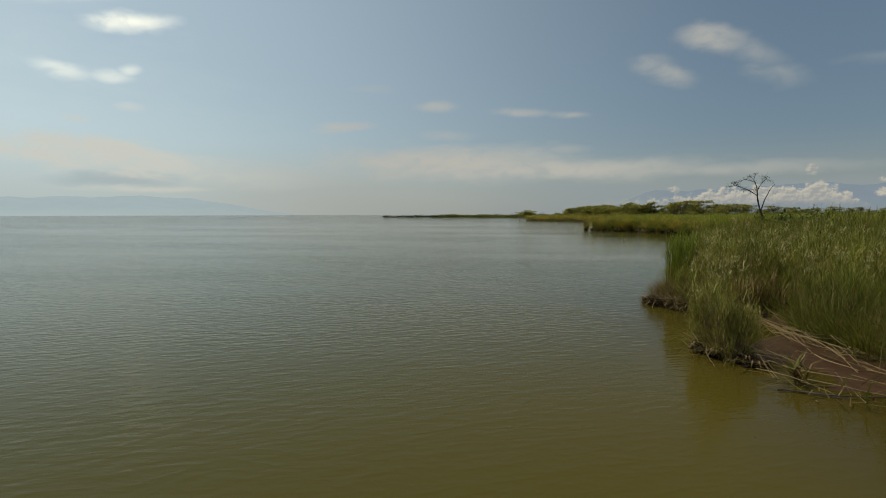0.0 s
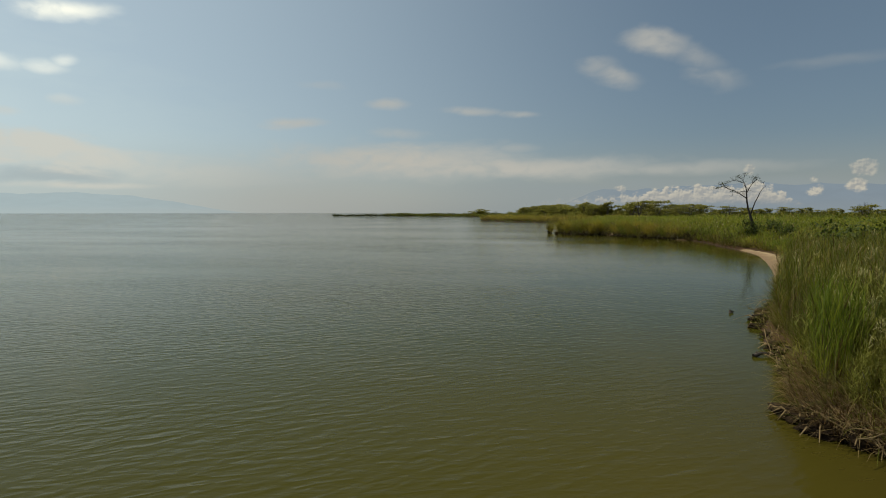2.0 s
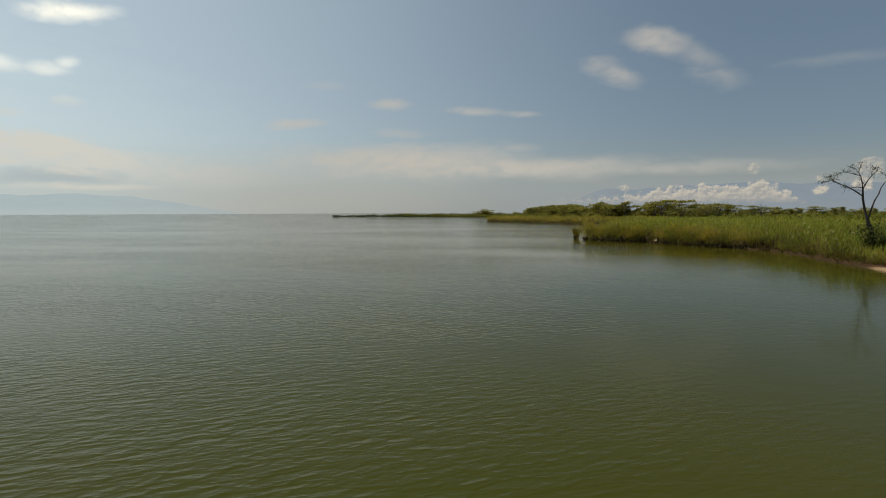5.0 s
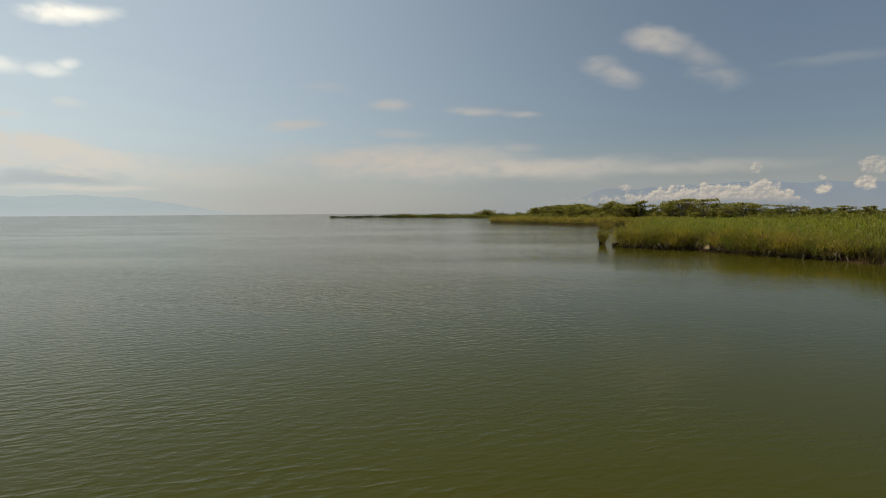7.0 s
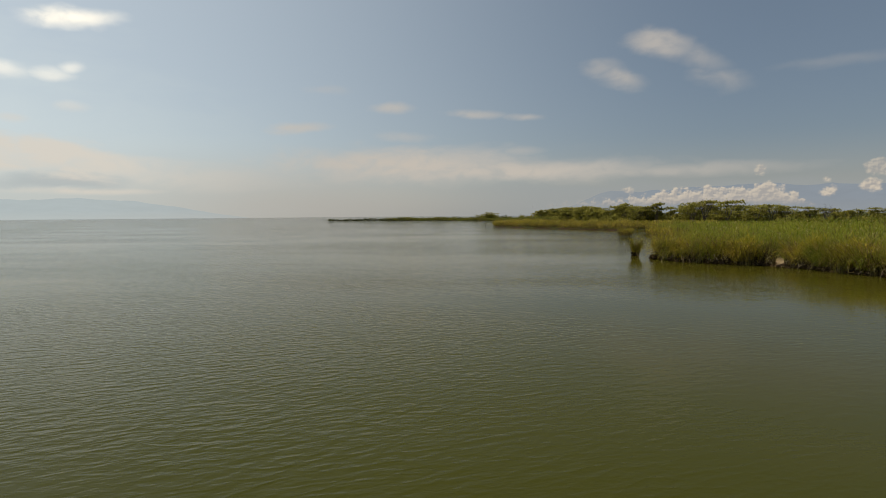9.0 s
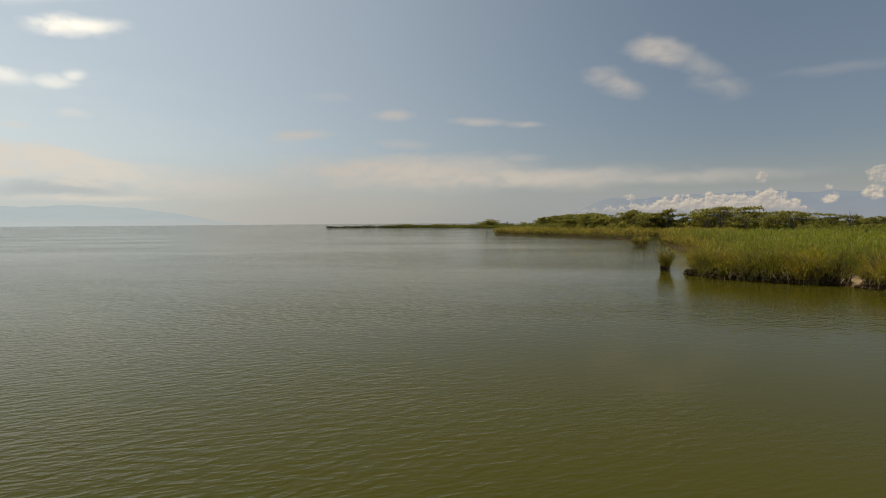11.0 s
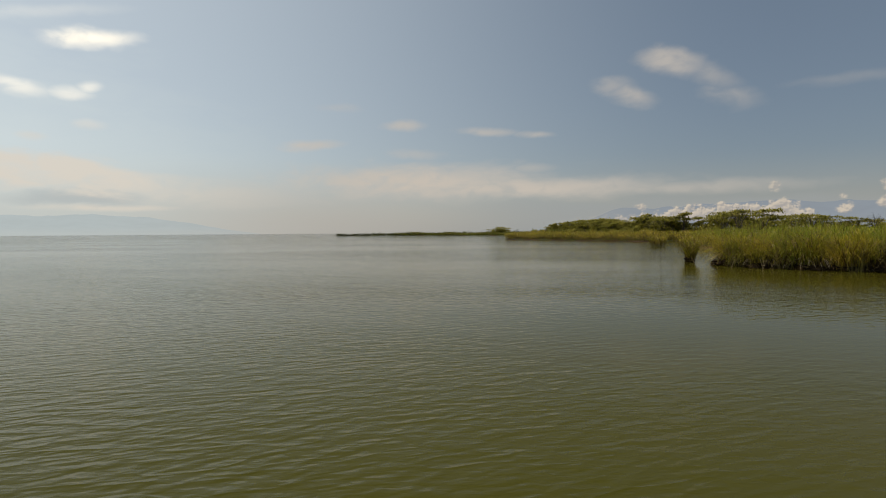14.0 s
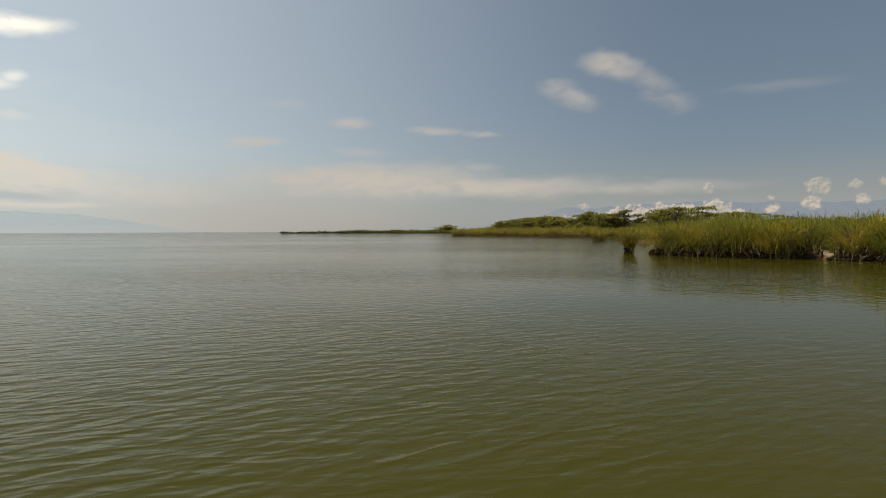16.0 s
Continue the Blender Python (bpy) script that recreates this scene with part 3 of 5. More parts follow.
CUMULUS_SHADE, CUMULUS_LIT = (0.35, 0.35, 0.35), (0.56, 0.52, 0.45)


def cloud_bank():
    az = np.radians(np.linspace(8, 76, 70))
    far, up = 3700.0, np.linspace(0.0, 5.0, 6)
    v = [(far * math.sin(a), far * math.cos(a), far * math.tan(radians(e))) for a in az for e in up]
    k = len(up)
    q = [(i * k + j, (i + 1) * k + j, (i + 1) * k + j + 1, i * k + j + 1) for i in range(len(az) - 1) for j in range(k - 1)]
    me = quad_mesh("backdrop_cumulus", v, q)
    uv = me.uv_layers.new(name="sky")
    idx = np.array(q).ravel()
    flat = np.stack([np.degrees(az)[idx // k], up[idx % k]], 1).astype(np.float32)
    uv.data.foreach_set("uv", flat.ravel())
    me.materials.append(cumulus_material())
    tagged(new("backdrop_cumulus", me), "bank of white cumulus cloud before the mountains", "clouds", kind="structure")


cloud_bank()

# ------------------------------------------------------------------ reeds
REEDS = [REED_LEAF, REED_STALK, REED_DRY, PLUME]
MID_REEDS = [REED_MID, REED_STALK, REED_DRY, PLUME]
PALE_REEDS = [REED_PALE, REED_STALK, REED_DRY, PLUME]


def scatter(x0, x1, y0, y1, per_m2, lo=0.0, hi=1e9, keep=None):
    n = int((x1 - x0) * (y1 - y0) * per_m2)
    x, y = rng.uniform(x0, x1, n), rng.uniform(y0, y1, n)
    d = shore_distance(x, y)
    ok = (d > lo) & (d < hi) & (sandiness(x, y, d) < 0.3)
    if keep is not None:
        ok &= keep(x, y, d)
    x, y = x[ok], y[ok]
    return np.stack([x, y, ground_height(x, y)[0] - 0.03], 1)


def patchy(pts, scale, lo, hi):
    """Slow variation over the ground, between lo and hi."""
    v = np.array([noise.noise(Vector((p[0] * scale, p[1] * scale, 3.1))) for p in pts])
    return lo + (hi - lo) * np.clip(v * 0.9 + 0.5, 0, 1)


def reeds(heap, pts, height, leaves=6, fat=1.0, lean=0.10, droop=1.0, dry=0.15, plume=0.02, leaf_len=0.62, out_lean=None, segs=2, low=0.22):
    """Reed plants: a cane with arching leaves, a few dry ones low down, here and there a plume."""
    n = len(pts)
    if n == 0:
        return
    az = rng.uniform(0, 2 * math.pi, n)
    h = height * rng.uniform(0.78, 1.12, n)
    tilt = np.abs(rng.normal(0, lean, n))
    bend = np.abs(rng.normal(0, lean * 1.4, n))
    if out_lean is not None:
        az = np.where(out_lean[1] > 0, out_lean[0] + rng.normal(0, 0.5, n), az)
        tilt, bend = tilt + out_lean[1], bend + out_lean[1] * 0.5
    heap.add(blades(pts, az, h, np.full(n, 0.022 * fat), tilt, bend, segs, 0.35, rng.uniform(0, 6.3, n)), 1)
    for k in range(leaves):
        s = np.clip(low + (0.97 - low) * (k + rng.uniform(0, 1, n)) / leaves, 0, 1)
        th = tilt + bend * s * 0.5
        at = pts + (h * s)[:, None] * np.stack([np.sin(th) * np.cos(az), np.sin(th) * np.sin(az), np.cos(th)], 1)
        la = rng.uniform(0, 2 * math.pi, n)
        ll = leaf_len * rng.uniform(0.6, 1.25, n) * (0.75 + 0.4 * (1 - s))
        made = blades(at, la, ll, 0.034 * fat * rng.uniform(0.7, 1.3, n), rng.uniform(0.1, 0.45, n) + (0.3 if segs == 1 else 0.0), droop * rng.uniform(0.3, 1.3, n), segs, 0.12)
        withered = rng.uniform(0, 1, n) < dry * (1.6 if k < leaves * 0.4 else 0.5)
        heap.add(made)
        heap.m[-1] = np.repeat(withered * 2, segs)
    some = rng.uniform(0, 1, n) < plume
    if some.any():
        top = pts[some] + (h[some] * 0.97)[:, None] * np.stack([np.sin(tilt + bend * 0.5)[some] * np.cos(az[some]), np.sin(tilt + bend * 0.5)[some] * np.sin(az[some]), np.cos(tilt + bend * 0.5)[some]], 1)
        for k in range(16):
            m = some.sum()
            heap.add(blades(top + rng.normal(0, 1, (m, 3)) * (0.05, 0.05, 0.07), rng.uniform(0, 6.3, m), rng.uniform(0.10, 0.24, m), np.full(m, 0.028 * fat), rng.uniform(0.1, 1.2, m), rng.uniform(0.4, 1.6, m), 2, 0.3), 3)


def outward(pts, reach, amount):
    """Reeds near the water lean out over it."""
    x, y = pts[:, 0], pts[:, 1]
    d = shore_distance(x, y)
    gx = shore_distance(x + 0.3, y) - shore_distance(x - 0.3, y)
    gy = shore_distance(x, y + 0.3) - shore_distance(x, y - 0.3)
    return np.arctan2(-gy, -gx), amount * np.clip(1 - d / reach, 0, 1)


def reed_bed(name, label, box, density, height, lo=0.1, hi=1e9, keep=None, var=(0.8, 1.15), edge=0.15, vscale=0.22, clumps=0.0, mats=REEDS, rise=0.0, **kind_of):
    pts = scatter(*box, density, lo, hi, keep)
    if clumps > 0:
        pts = pts[patchy(pts, clumps, 0, 1) > rng.uniform(0.05, 0.45, len(pts))]
    heap = Heap()
    hh = height * patchy(pts, vscale, *var)
    if rise > 0:
        hh = hh * np.clip(0.3 + 0.7 * shore_distance(pts[:, 0], pts[:, 1]) / rise, 0, 1)
    reeds(heap, pts, hh, out_lean=outward(pts, 1.6, edge), **kind_of)
    return heap.object(name, mats, label, "reeds", "reed beds along the shore")


# the bank that the camera passes first
HERBS = [(7.5, 22.6, 0.8), (8.6, 22.6, 1.1), (9.3, 24.4, 1.3), (8.0, 24.3, 1.1), (10.4, 21.4, 1.25), (11.0, 28.4, 1.2), (12.6, 22.5, 1.4), (11.4, 18.6, 1.3), (12.6, 32.0, 1.2), (9.9, 17.2, 1.0), (10.6, 26.0, 1.2), (5.6, 15.3, 0.75), (5.8, 14.3, 0.7)]


def brown_patch(x, y):
    """A hollow in the point; withered brown reeds stand in for its dark inside."""
    return ((x - 9.0) / 1.0) ** 2 + ((y - 20.2) / 0.9) ** 2 < 1


def on_point(x, y, d):
    free = ~brown_patch(x, y)
    for hx, hy, s in HERBS:
        free &= np.hypot(x - hx, y - hy) > 0.55 * s
    flat = x > 8.3 + 0.3 * np.sin(y * 1.9)
    return free & ((y > 20.9) | flat)


reed_bed("reed_bed", "tall green reeds on the muddy point beside the water", (5, 17, 9.0, 27.5), 46, 2.1, 1.15, 6.5, on_point, var=(0.5, 1.25), vscale=0.6, clumps=0.8, edge=0.05, leaves=8, fat=0.42, plume=0.006, lean=0.13, leaf_len=0.5, dry=0.2, low=0.3)
reed_bed("reed_bed", "upright dark green rushes at the tip of the point", (6.6, 8.4, 22.9, 26.2), 90, 2.1, 0.35, 1.15, leaves=5, fat=0.6, lean=0.05, droop=0.3, dry=0.1, edge=0.0, leaf_len=0.9, mats=MID_REEDS)
reed_bed("reed_bed", "tall drooping reed clump on the muddy spit", (5.25, 5.85, 13.8, 15.5), 75, 2.15, 0.05, 2.5, edge=0.06, mats=[HERB_LEAF, REED_STALK, REED_DRY, PLUME], var=(0.65, 1.1), vscale=0.8, leaves=8, fat=0.45, lean=0.14, dry=0.4, leaf_len=0.65, low=0.12, plume=0.05, droop=1.3)
reed_bed("reed_bed", "withered brown reeds on the trampled spot of the point", (7.8, 10.2, 19, 21.3), 34, 1.0, 0.1, 9, lambda x, y, d: brown_patch(x, y), leaves=6, fat=0.9, lean=0.35, dry=1.0)
reed_bed("reed_bed", "tall green reeds behind the muddy point", (8, 40, -8, 46), 9.5, 2.9, 5.5, 15, lambda x, y, d: (y > 7.0) | (x > 11), var=(0.8, 1.15), clumps=0.45, leaves=6, fat=0.9, plume=0.006, low=0.35)
reed_bed("reed_bed", "upright green reeds along the lake bank", (8, 24, 26.2, 46), 50, 2.4, 0.5, 5.8, lambda x, y, d: d > 0.5, var=(0.75, 1.15), vscale=0.4, clumps=0.9, edge=0.0, leaves=7, lean=0.06, fat=0.62)
reed_bed("reed_bed", "wide field of green reeds behind the bay", (18, 80, -10, 135), 3.2, 2.7, 14, 36, var=(0.75, 1.15), vscale=0.25, leaves=6, fat=1.7, leaf_len=0.75, dry=0.06, droop=1.4, low=0.5, mats=MID_REEDS)
reed_bed("reed_bed", "green reeds and rank grass behind the sandy beach", (17, 50, 42, 80), 11, 2.3, 0.5, 14, lambda x, y, d: (d > 1.3) | (y > 76), var=(0.45, 1.25), vscale=0.35, clumps=0.3, rise=6.0, leaves=6, fat=1.2, dry=0.2, mats=MID_REEDS)
reed_bed("reed_bed", "green reeds between the beach and the point", (30, 52, 77, 100), 14, 2.1, 0.1, 14, lambda x, y, d: ~((y < 82.6) & (np.abs((x - 36.6) * 0.84 - (y - 82.0) * 0.54) < 0.9)), var=(0.55, 1.2), vscale=0.4, clumps=0.4, leaves=6, fat=1.3, dry=0.3, edge=0.25, mats=MID_REEDS)
# the point across the bay
def notch(x, y, d):
    return (np.hypot(x - 29.6, y - 115.6) > 1.1) & ((y < 150) | (d > 1.6))


reed_bed("reed_bed", "green reeds with dry yellow skirts on the far side of the bay", (19, 50, 96, 200), 18, 2.6, 1.7, 7.5, lambda x, y, d: notch(x, y, d) & ((y < 134) | (rng.uniform(0, 1, len(x)) < 0.4)) & (rng.uniform(0, 1, len(x)) < 0.75), var=(0.6, 1.2), vscale=0.4, clumps=0.45, mats=MID_REEDS, leaves=7, fat=1.15, lean=0.15, dry=0.25, edge=0.32, low=0.36, droop=1.4, leaf_len=0.72)
reed_bed("reed_bed", "wide green reed field on the point", (24, 110, 98, 200), 3.4, 2.45, 5.0, 50, var=(0.75, 1.15), vscale=0.3, mats=MID_REEDS, leaves=6, fat=1.7, leaf_len=0.8, dry=0.08, droop=1.5, low=0.45)
reed_bed("reed_bed", "reeds along the bank behind the start", (7, 40, -40, 9), 2, 2.6, 1.0, 30, vscale=0.2, leaves=5, fat=1.8, segs=1, low=0.3)
reed_bed("reed_bed", "reeds at the water's edge behind the point", (21, 62, 130, 228), 5.0, 2.0, -0.2, 3.0, lambda x, y, d: (np.hypot(x - 44, y - 200) > 5) & ((y > 136) | (d > 0.6)), var=(0.5, 1.1), vscale=0.3, mats=PALE_REEDS, leaves=7, fat=1.8, dry=0.35, droop=1.3)
# reeds further along the shore
reed_bed("reed_bed", "fringe of reeds before the lakeside wood", (15, 75, 195, 330), 3.4, 2.4, -0.5, 14, var=(0.6, 1.2), vscale=0.25, mats=PALE_REEDS, leaves=6, fat=3.6, leaf_len=0.8, dry=0.35, segs=1)
reed_bed("reed_bed", "distant reeds on the low spit", (-118, 70, 330, 700), 0.45, 2.1, 0.3, 40, lambda x, y, d: (x > -62), var=(0.25, 1.6), vscale=0.06, leaves=4, fat=12.0, leaf_len=1.3, dry=0.0, segs=1)
reed_bed("reed_bed", "distant level marsh behind the reeds", (30, 330, -90, 300), 0.11, 2.9, 30, 300, leaves=4, fat=16.0, leaf_len=1.3, dry=0.0, segs=1, low=0.5)


def fringe(name, label, y0, y1, x0, x1, density, length, hi=0.6, fat=1.0, dry=0.6, keep=None, lift=0.0):
    """Grass that arches over the edge of the bank towards the water."""
    pts = scatter(x0, x1, y0, y1, density, -0.12, hi, keep)
    az, _ = outward(pts, 1, 1)
    n = len(pts)
    pts[:, 2] = np.maximum(pts[:, 2], 0.0) + lift + rng.uniform(0.0, 0.32, n)
    heap = Heap()
    made = blades(pts, az + rng.normal(0, 0.6, n), length * rng.uniform(0.5, 1.2, n), 0.03 * fat * rng.uniform(0.6, 1.3, n), rng.uniform(0.1, 0.9, n), rng.uniform(0.7, 2.0, n), 3, 0.12)
    heap.add(made)
    heap.m[-1] = np.repeat(np.where(rng.uniform(0, 1, n) < dry, 2, 0), 3)
    return heap.object(name, REEDS, label, "grass", "grass along the water's edge")


fringe("bank_grass", "straw and green grass drooping over the muddy bank", 10.5, 46, 4.5, 24, 130, 0.8, dry=0.35, keep=lambda x, y, d: ((y > 24.2) & ((y < 26.5) | (y > 39) | (rng.uniform(0, 1, len(x)) < 0.1))) | (rng.uniform(0, 1, len(x)) < 0.06))
fringe("bank_grass", "dry yellow grass hanging over the edge of the point", 96, 135, 19, 40, 9, 1.0, 0.9, 1.4, 0.65, lambda x, y, d: (y < 124.5) & (d > 0.25), 0.5)
fringe("bank_grass", "long drooping yellow-green grass on the muddy point", 21, 31, 5, 13, 60, 1.2, 2.4, 0.6, 0.35, lambda x, y, d: (d > 1.0) & (y < 26.5))
fringe("bank_grass", "long drooping grass around the reed clump on the spit", 13.6, 15.6, 5.2, 5.9, 60, 0.75, 1.6, 0.6, 0.5, lambda x, y, d: d > 0.05)
fringe("bank_grass", "straw-coloured dead grass hanging over the root mat", 19.4, 24.6, 5.4, 9.5, 280, 0.8, 0.85, 0.6, 0.8)
fringe("bank_grass", "low grass at the upper edge of the beach", 70, 98, 29, 40, 40, 0.9, 1.3, 1.4, 0.55)


fringe("bank_grass", "short grass creeping over the upper edge of the beach", 44, 76, 17, 40, 26, 0.7, 3.0, 1.1, 0.35, lambda x, y, d: d > 0.9)


def rank_grass(name, label, box, density, length, lo, hi, width, keep=None, mats=None, lean=0.35, dry=0.25, droop=(0.4, 1.5)):
    """Fine arching grass that fills between the reeds."""
    pts = scatter(*box, density, lo, hi, keep)
    n = len(pts)
    az, out = outward(pts, 1.8, 1.0)
    az = np.where(rng.uniform(0, 1, n) < out * 0.9, az + rng.normal(0, 0.6, n), rng.uniform(0, 6.28, n))
    heap = Heap()
    ll = length * rng.uniform(0.55, 1.15, n) * patchy(pts, 0.7, 0.65, 1.2)
    heap.add(blades(pts, az, ll, width * rng.uniform(0.6, 1.3, n), np.abs(rng.normal(0, lean, n)) + 0.25 * out, rng.uniform(*droop, n), 3, 0.1, rng.uniform(0, 6.28, n)))
    heap.m[-1] = np.repeat(np.where(rng.uniform(0, 1, n) < dry, 2, 0), 3)
    return heap.object(name, mats or REEDS, label, "grass", "grass along the water's edge")


rank_grass("rank_grass", "fine yellow-green grass between the reeds of the point", (5.5, 15, 9, 27), 90, 1.5, 1.05, 6, 0.016, lambda x, y, d: ((y > 20.6) | (x > 8.3)) & ~brown_patch(x, y))
rank_grass("rank_grass", "fine green grass along the reed bank", (8, 22, 26, 46), 40, 1.7, 0.5, 5, 0.022)
rank_grass("rank_grass", "long yellow-green grass arching over the point across the bay", (19, 40, 96, 134), 14, 2.0, 1.8, 6.0, 0.05, None, MID_REEDS, 0.3, 0.2, (0.6, 1.9))


def tuft(x, y, r, n, height, label, group="reed tufts standing in the water", mats=PALE_REEDS, dry=0.4):
    a, q = rng.uniform(0, 6.28, n), np.sqrt(rng.uniform(0, 1, n)) * r
    pts = np.stack([x + q * np.cos(a), y + q * np.sin(a), np.full(n, -0.05)], 1)
    heap = Heap()
    reeds(heap, pts, np.full(n, height), leaves=8, fat=1.3, lean=0.10, dry=dry, droop=1.7, low=0.2, out_lean=(a, 0.16 * q / r))
    return heap.object("reed_tuft", mats, label, "reeds", group)


for x, y, r, n, h in [(21.6, 122.6, 0.6, 70, 2.5), (21.9, 125.0, 0.4, 45, 2.2), (20.8, 129.6, 0.3, 60, 2.2), (23.4, 119.3, 0.5, 55, 2.1),
                      (26.6, 116.3, 0.5, 60, 2.2), (30.3, 109.0, 0.6, 65, 2.2), (31.2, 106.3, 0.6, 65, 2.3), (32.6, 103.4, 0.6, 65, 2.0), (33.9, 100.8, 0.6, 60, 1.8)]:
    tuft(x, y, r, n, h, "ragged tuft of yellow-green reeds at the edge of the point", "reed tufts along the point")


def tussock(label, mats, height, n, width, foot, dry, seed, stems, bend=(0.3, 2.1), skirt=0):
    """A dome of blades arching from one root; near-black stubs paint the shade beneath."""
    r = np.random.default_rng(seed)
    a = r.uniform(0, 6.28, n)
    q = np.sqrt(r.uniform(0, 1, n)) * foot
    pts = np.stack([q * np.cos(a), q * np.sin(a), np.full(n, -0.08)], 1)
    az = a + r.normal(0, 0.5, n)
    heap = Heap()
    ll = height * r.uniform(0.65, 1.12, n)
    heap.add(blades(pts, az, ll, width * r.uniform(0.6, 1.4, n), np.abs(r.normal(0.12, 0.14, n)) + 0.2 * q / foot, r.uniform(*bend, n), 4, 0.08, r.uniform(0, 6.28, n)))
    heap.m[-1] = np.repeat(np.where(r.uniform(0, 1, n) < dry, 2, 0), 4)
    if skirt:
        b = r.uniform(0, 6.28, skirt)
        reach = foot * r.uniform(0.4, 1.5, skirt)
        base = np.stack([reach * np.cos(b), reach * np.sin(b), height * r.uniform(0.16, 0.52, skirt)], 1)
        heap.add(blades(base, b + r.normal(0, 0.5, skirt), r.uniform(0.5, 1.1, skirt), width * r.uniform(0.6, 1.3, skirt), r.uniform(0.5, 1.6, skirt), r.uniform(0.8, 2.0, skirt), 3, 0.2, r.uniform(0, 6.28, skirt)), 2)
    m = stems
    if m:
        b = r.uniform(0, 6.28, m)
        base = np.stack([0.8 * foot * np.cos(b), 0.8 * foot * np.sin(b), np.full(m, 0.05)], 1)
        heap.add(blades(base, b + r.normal(0, 0.4, m), r.uniform(0.6, 1.5, m), np.full(m, width * 0.7), r.uniform(0.4, 1.5, m), r.uniform(0.3, 1.2, m), 3, 0.5, r.uniform(0, 6.28, m)), 2)
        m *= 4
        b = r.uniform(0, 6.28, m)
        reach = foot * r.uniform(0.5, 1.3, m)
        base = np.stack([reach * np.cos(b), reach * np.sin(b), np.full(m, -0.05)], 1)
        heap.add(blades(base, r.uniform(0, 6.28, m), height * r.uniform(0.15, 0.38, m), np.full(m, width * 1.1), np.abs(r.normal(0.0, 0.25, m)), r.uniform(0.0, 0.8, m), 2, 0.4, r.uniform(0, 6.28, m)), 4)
    return heap.object("reed_tussock", mats + [SHADED_SHEATH], label, "reeds", "tussocks along the shore", "")


BAY_TUSSOCKS = [tussock("rounded yellow-green reed tussock on the point across the bay", PALE_REEDS if s != 2 else MID_REEDS, h, 240, 0.036, f, 0.20, s, 22, (0.5, 2.5), 80) for h, f, s in ((2.5, 0.5, 1), (2.9, 0.6, 2), (2.1, 0.55, 3), (2.7, 0.45, 4))]
BANK_TUSSOCKS = [tussock("arching yellow-green grass tussock on the muddy bank", [HERB_LEAF, REED_STALK, REED_DRY, PLUME], h, 230, 0.017, f, 0.28, s, 26) for h, f, s in ((1.7, 0.35, 5), (2.0, 0.4, 6), (1.4, 0.4, 7))]
GREEN_TUSSOCKS = [tussock("arching dark green reed tussock on the muddy bank", REEDS, h, 230, 0.02, f, 0.15, s, 16) for h, f, s in ((2.1, 0.35, 8), (2.4, 0.4, 9), (1.8, 0.4, 10))]


def tussocks(made, box, gap, lo, hi, sink=0.0, low=0.75, high=1.15, keep=None):
    """Scatters tussocks no closer to one another than the gap."""
    pts, got = scatter(*box, 9.0 / gap ** 2, lo, hi, keep), []
    for p in pts:
        if all(math.hypot(p[0] - o[0], p[1] - o[1]) > gap for o in got):
            got.append(p)
            place(made[int(rng.integers(0, len(made)))], p[0], p[1], p[2] - sink, rng.uniform(0, 360), rng.uniform(low, high))


used = set()


def place(ob, x, y, z, turn, scale):
    """The first copy is the thing itself, the next ones share its meshes."""
    if ob.name not in used:
        used.add(ob.name)
        ob.matrix_basis = pose(x, y, z, 0, 0, turn) @ Matrix.Scale(scale, 4)
        return ob
    old = ob.scale.copy()
    ob.scale = (1, 1, 1)
    made = copy_thing(ob, pose(x, y, z, 0, 0, turn) @ Matrix.Scale(scale, 4))
    ob.scale = old
    return made


tussocks(BAY_TUSSOCKS, (19, 40, 97, 133), 2.0, 1.6, 4.2, 0.0, 0.8, 1.2, lambda x, y, d: np.hypot(x - 29.6, y - 116.6) > 2.0)
OVERHANG = [tussock("broad dome of yellow-green reeds overhanging the water", m, h, 600, 0.033, f, 0.18, s, 44, (0.5, 2.6), 260) for m, h, f, s in ((PALE_REEDS, 3.5, 0.6, 11), (MID_REEDS, 3.7, 0.7, 12), (PALE_REEDS, 3.2, 0.6, 13))]
RIM = [(34.2, 99.8), (32.6, 103.0), (31.2, 106.0), (30.1, 109.0), (29.4, 111.8), (28.6, 114.6), (26.2, 117.2), (24.2, 118.8), (22.6, 120.6), (21.6, 123.2), (22.0, 125.8)]
for i, t in enumerate(np.linspace(0, 1, 19)):
    k = t * (len(RIM) - 1.001)
    ax, ay = RIM[int(k)]
    bx, by = RIM[int(k) + 1]
    qx, qy = ax + (bx - ax) * (k % 1) + rng.uniform(0.2, 0.9), ay + (by - ay) * (k % 1) + rng.uniform(-0.5, 0.9)
    if math.hypot(qx - 29.0, qy - 116.0) > 1.9:
        place(OVERHANG[i % 3], qx, qy, 0.42, 71 * i, rng.uniform(0.75, 1.12))
for k, x, y, z, s in [(3, 22.9, 125.6, 0.2, 1.2), (0, 22.2, 124.2, 0.2, 1.25), (1, 23.6, 127.0, 0.2, 1.15), (3, 22.8, 122.6, 0.2, 1.05), (2, 23.8, 124.4, 0.25, 1.25)]:
    place(BAY_TUSSOCKS[k], x, y, z, 47 * k + 31 * x, s)
ISLET = tussock("narrow upright reed tussock on an islet of root mat", PALE_REEDS, 2.2, 190, 0.034, 0.32, 0.3, 14, 16, (0.2, 1.5), 40)
place(ISLET, 20.7, 129.4, 0.35, 20, 1.0)
tussocks(BAY_TUSSOCKS, (29, 40, 80, 97), 1.8, 0.3, 3.5, 0.0, 0.45, 0.8)
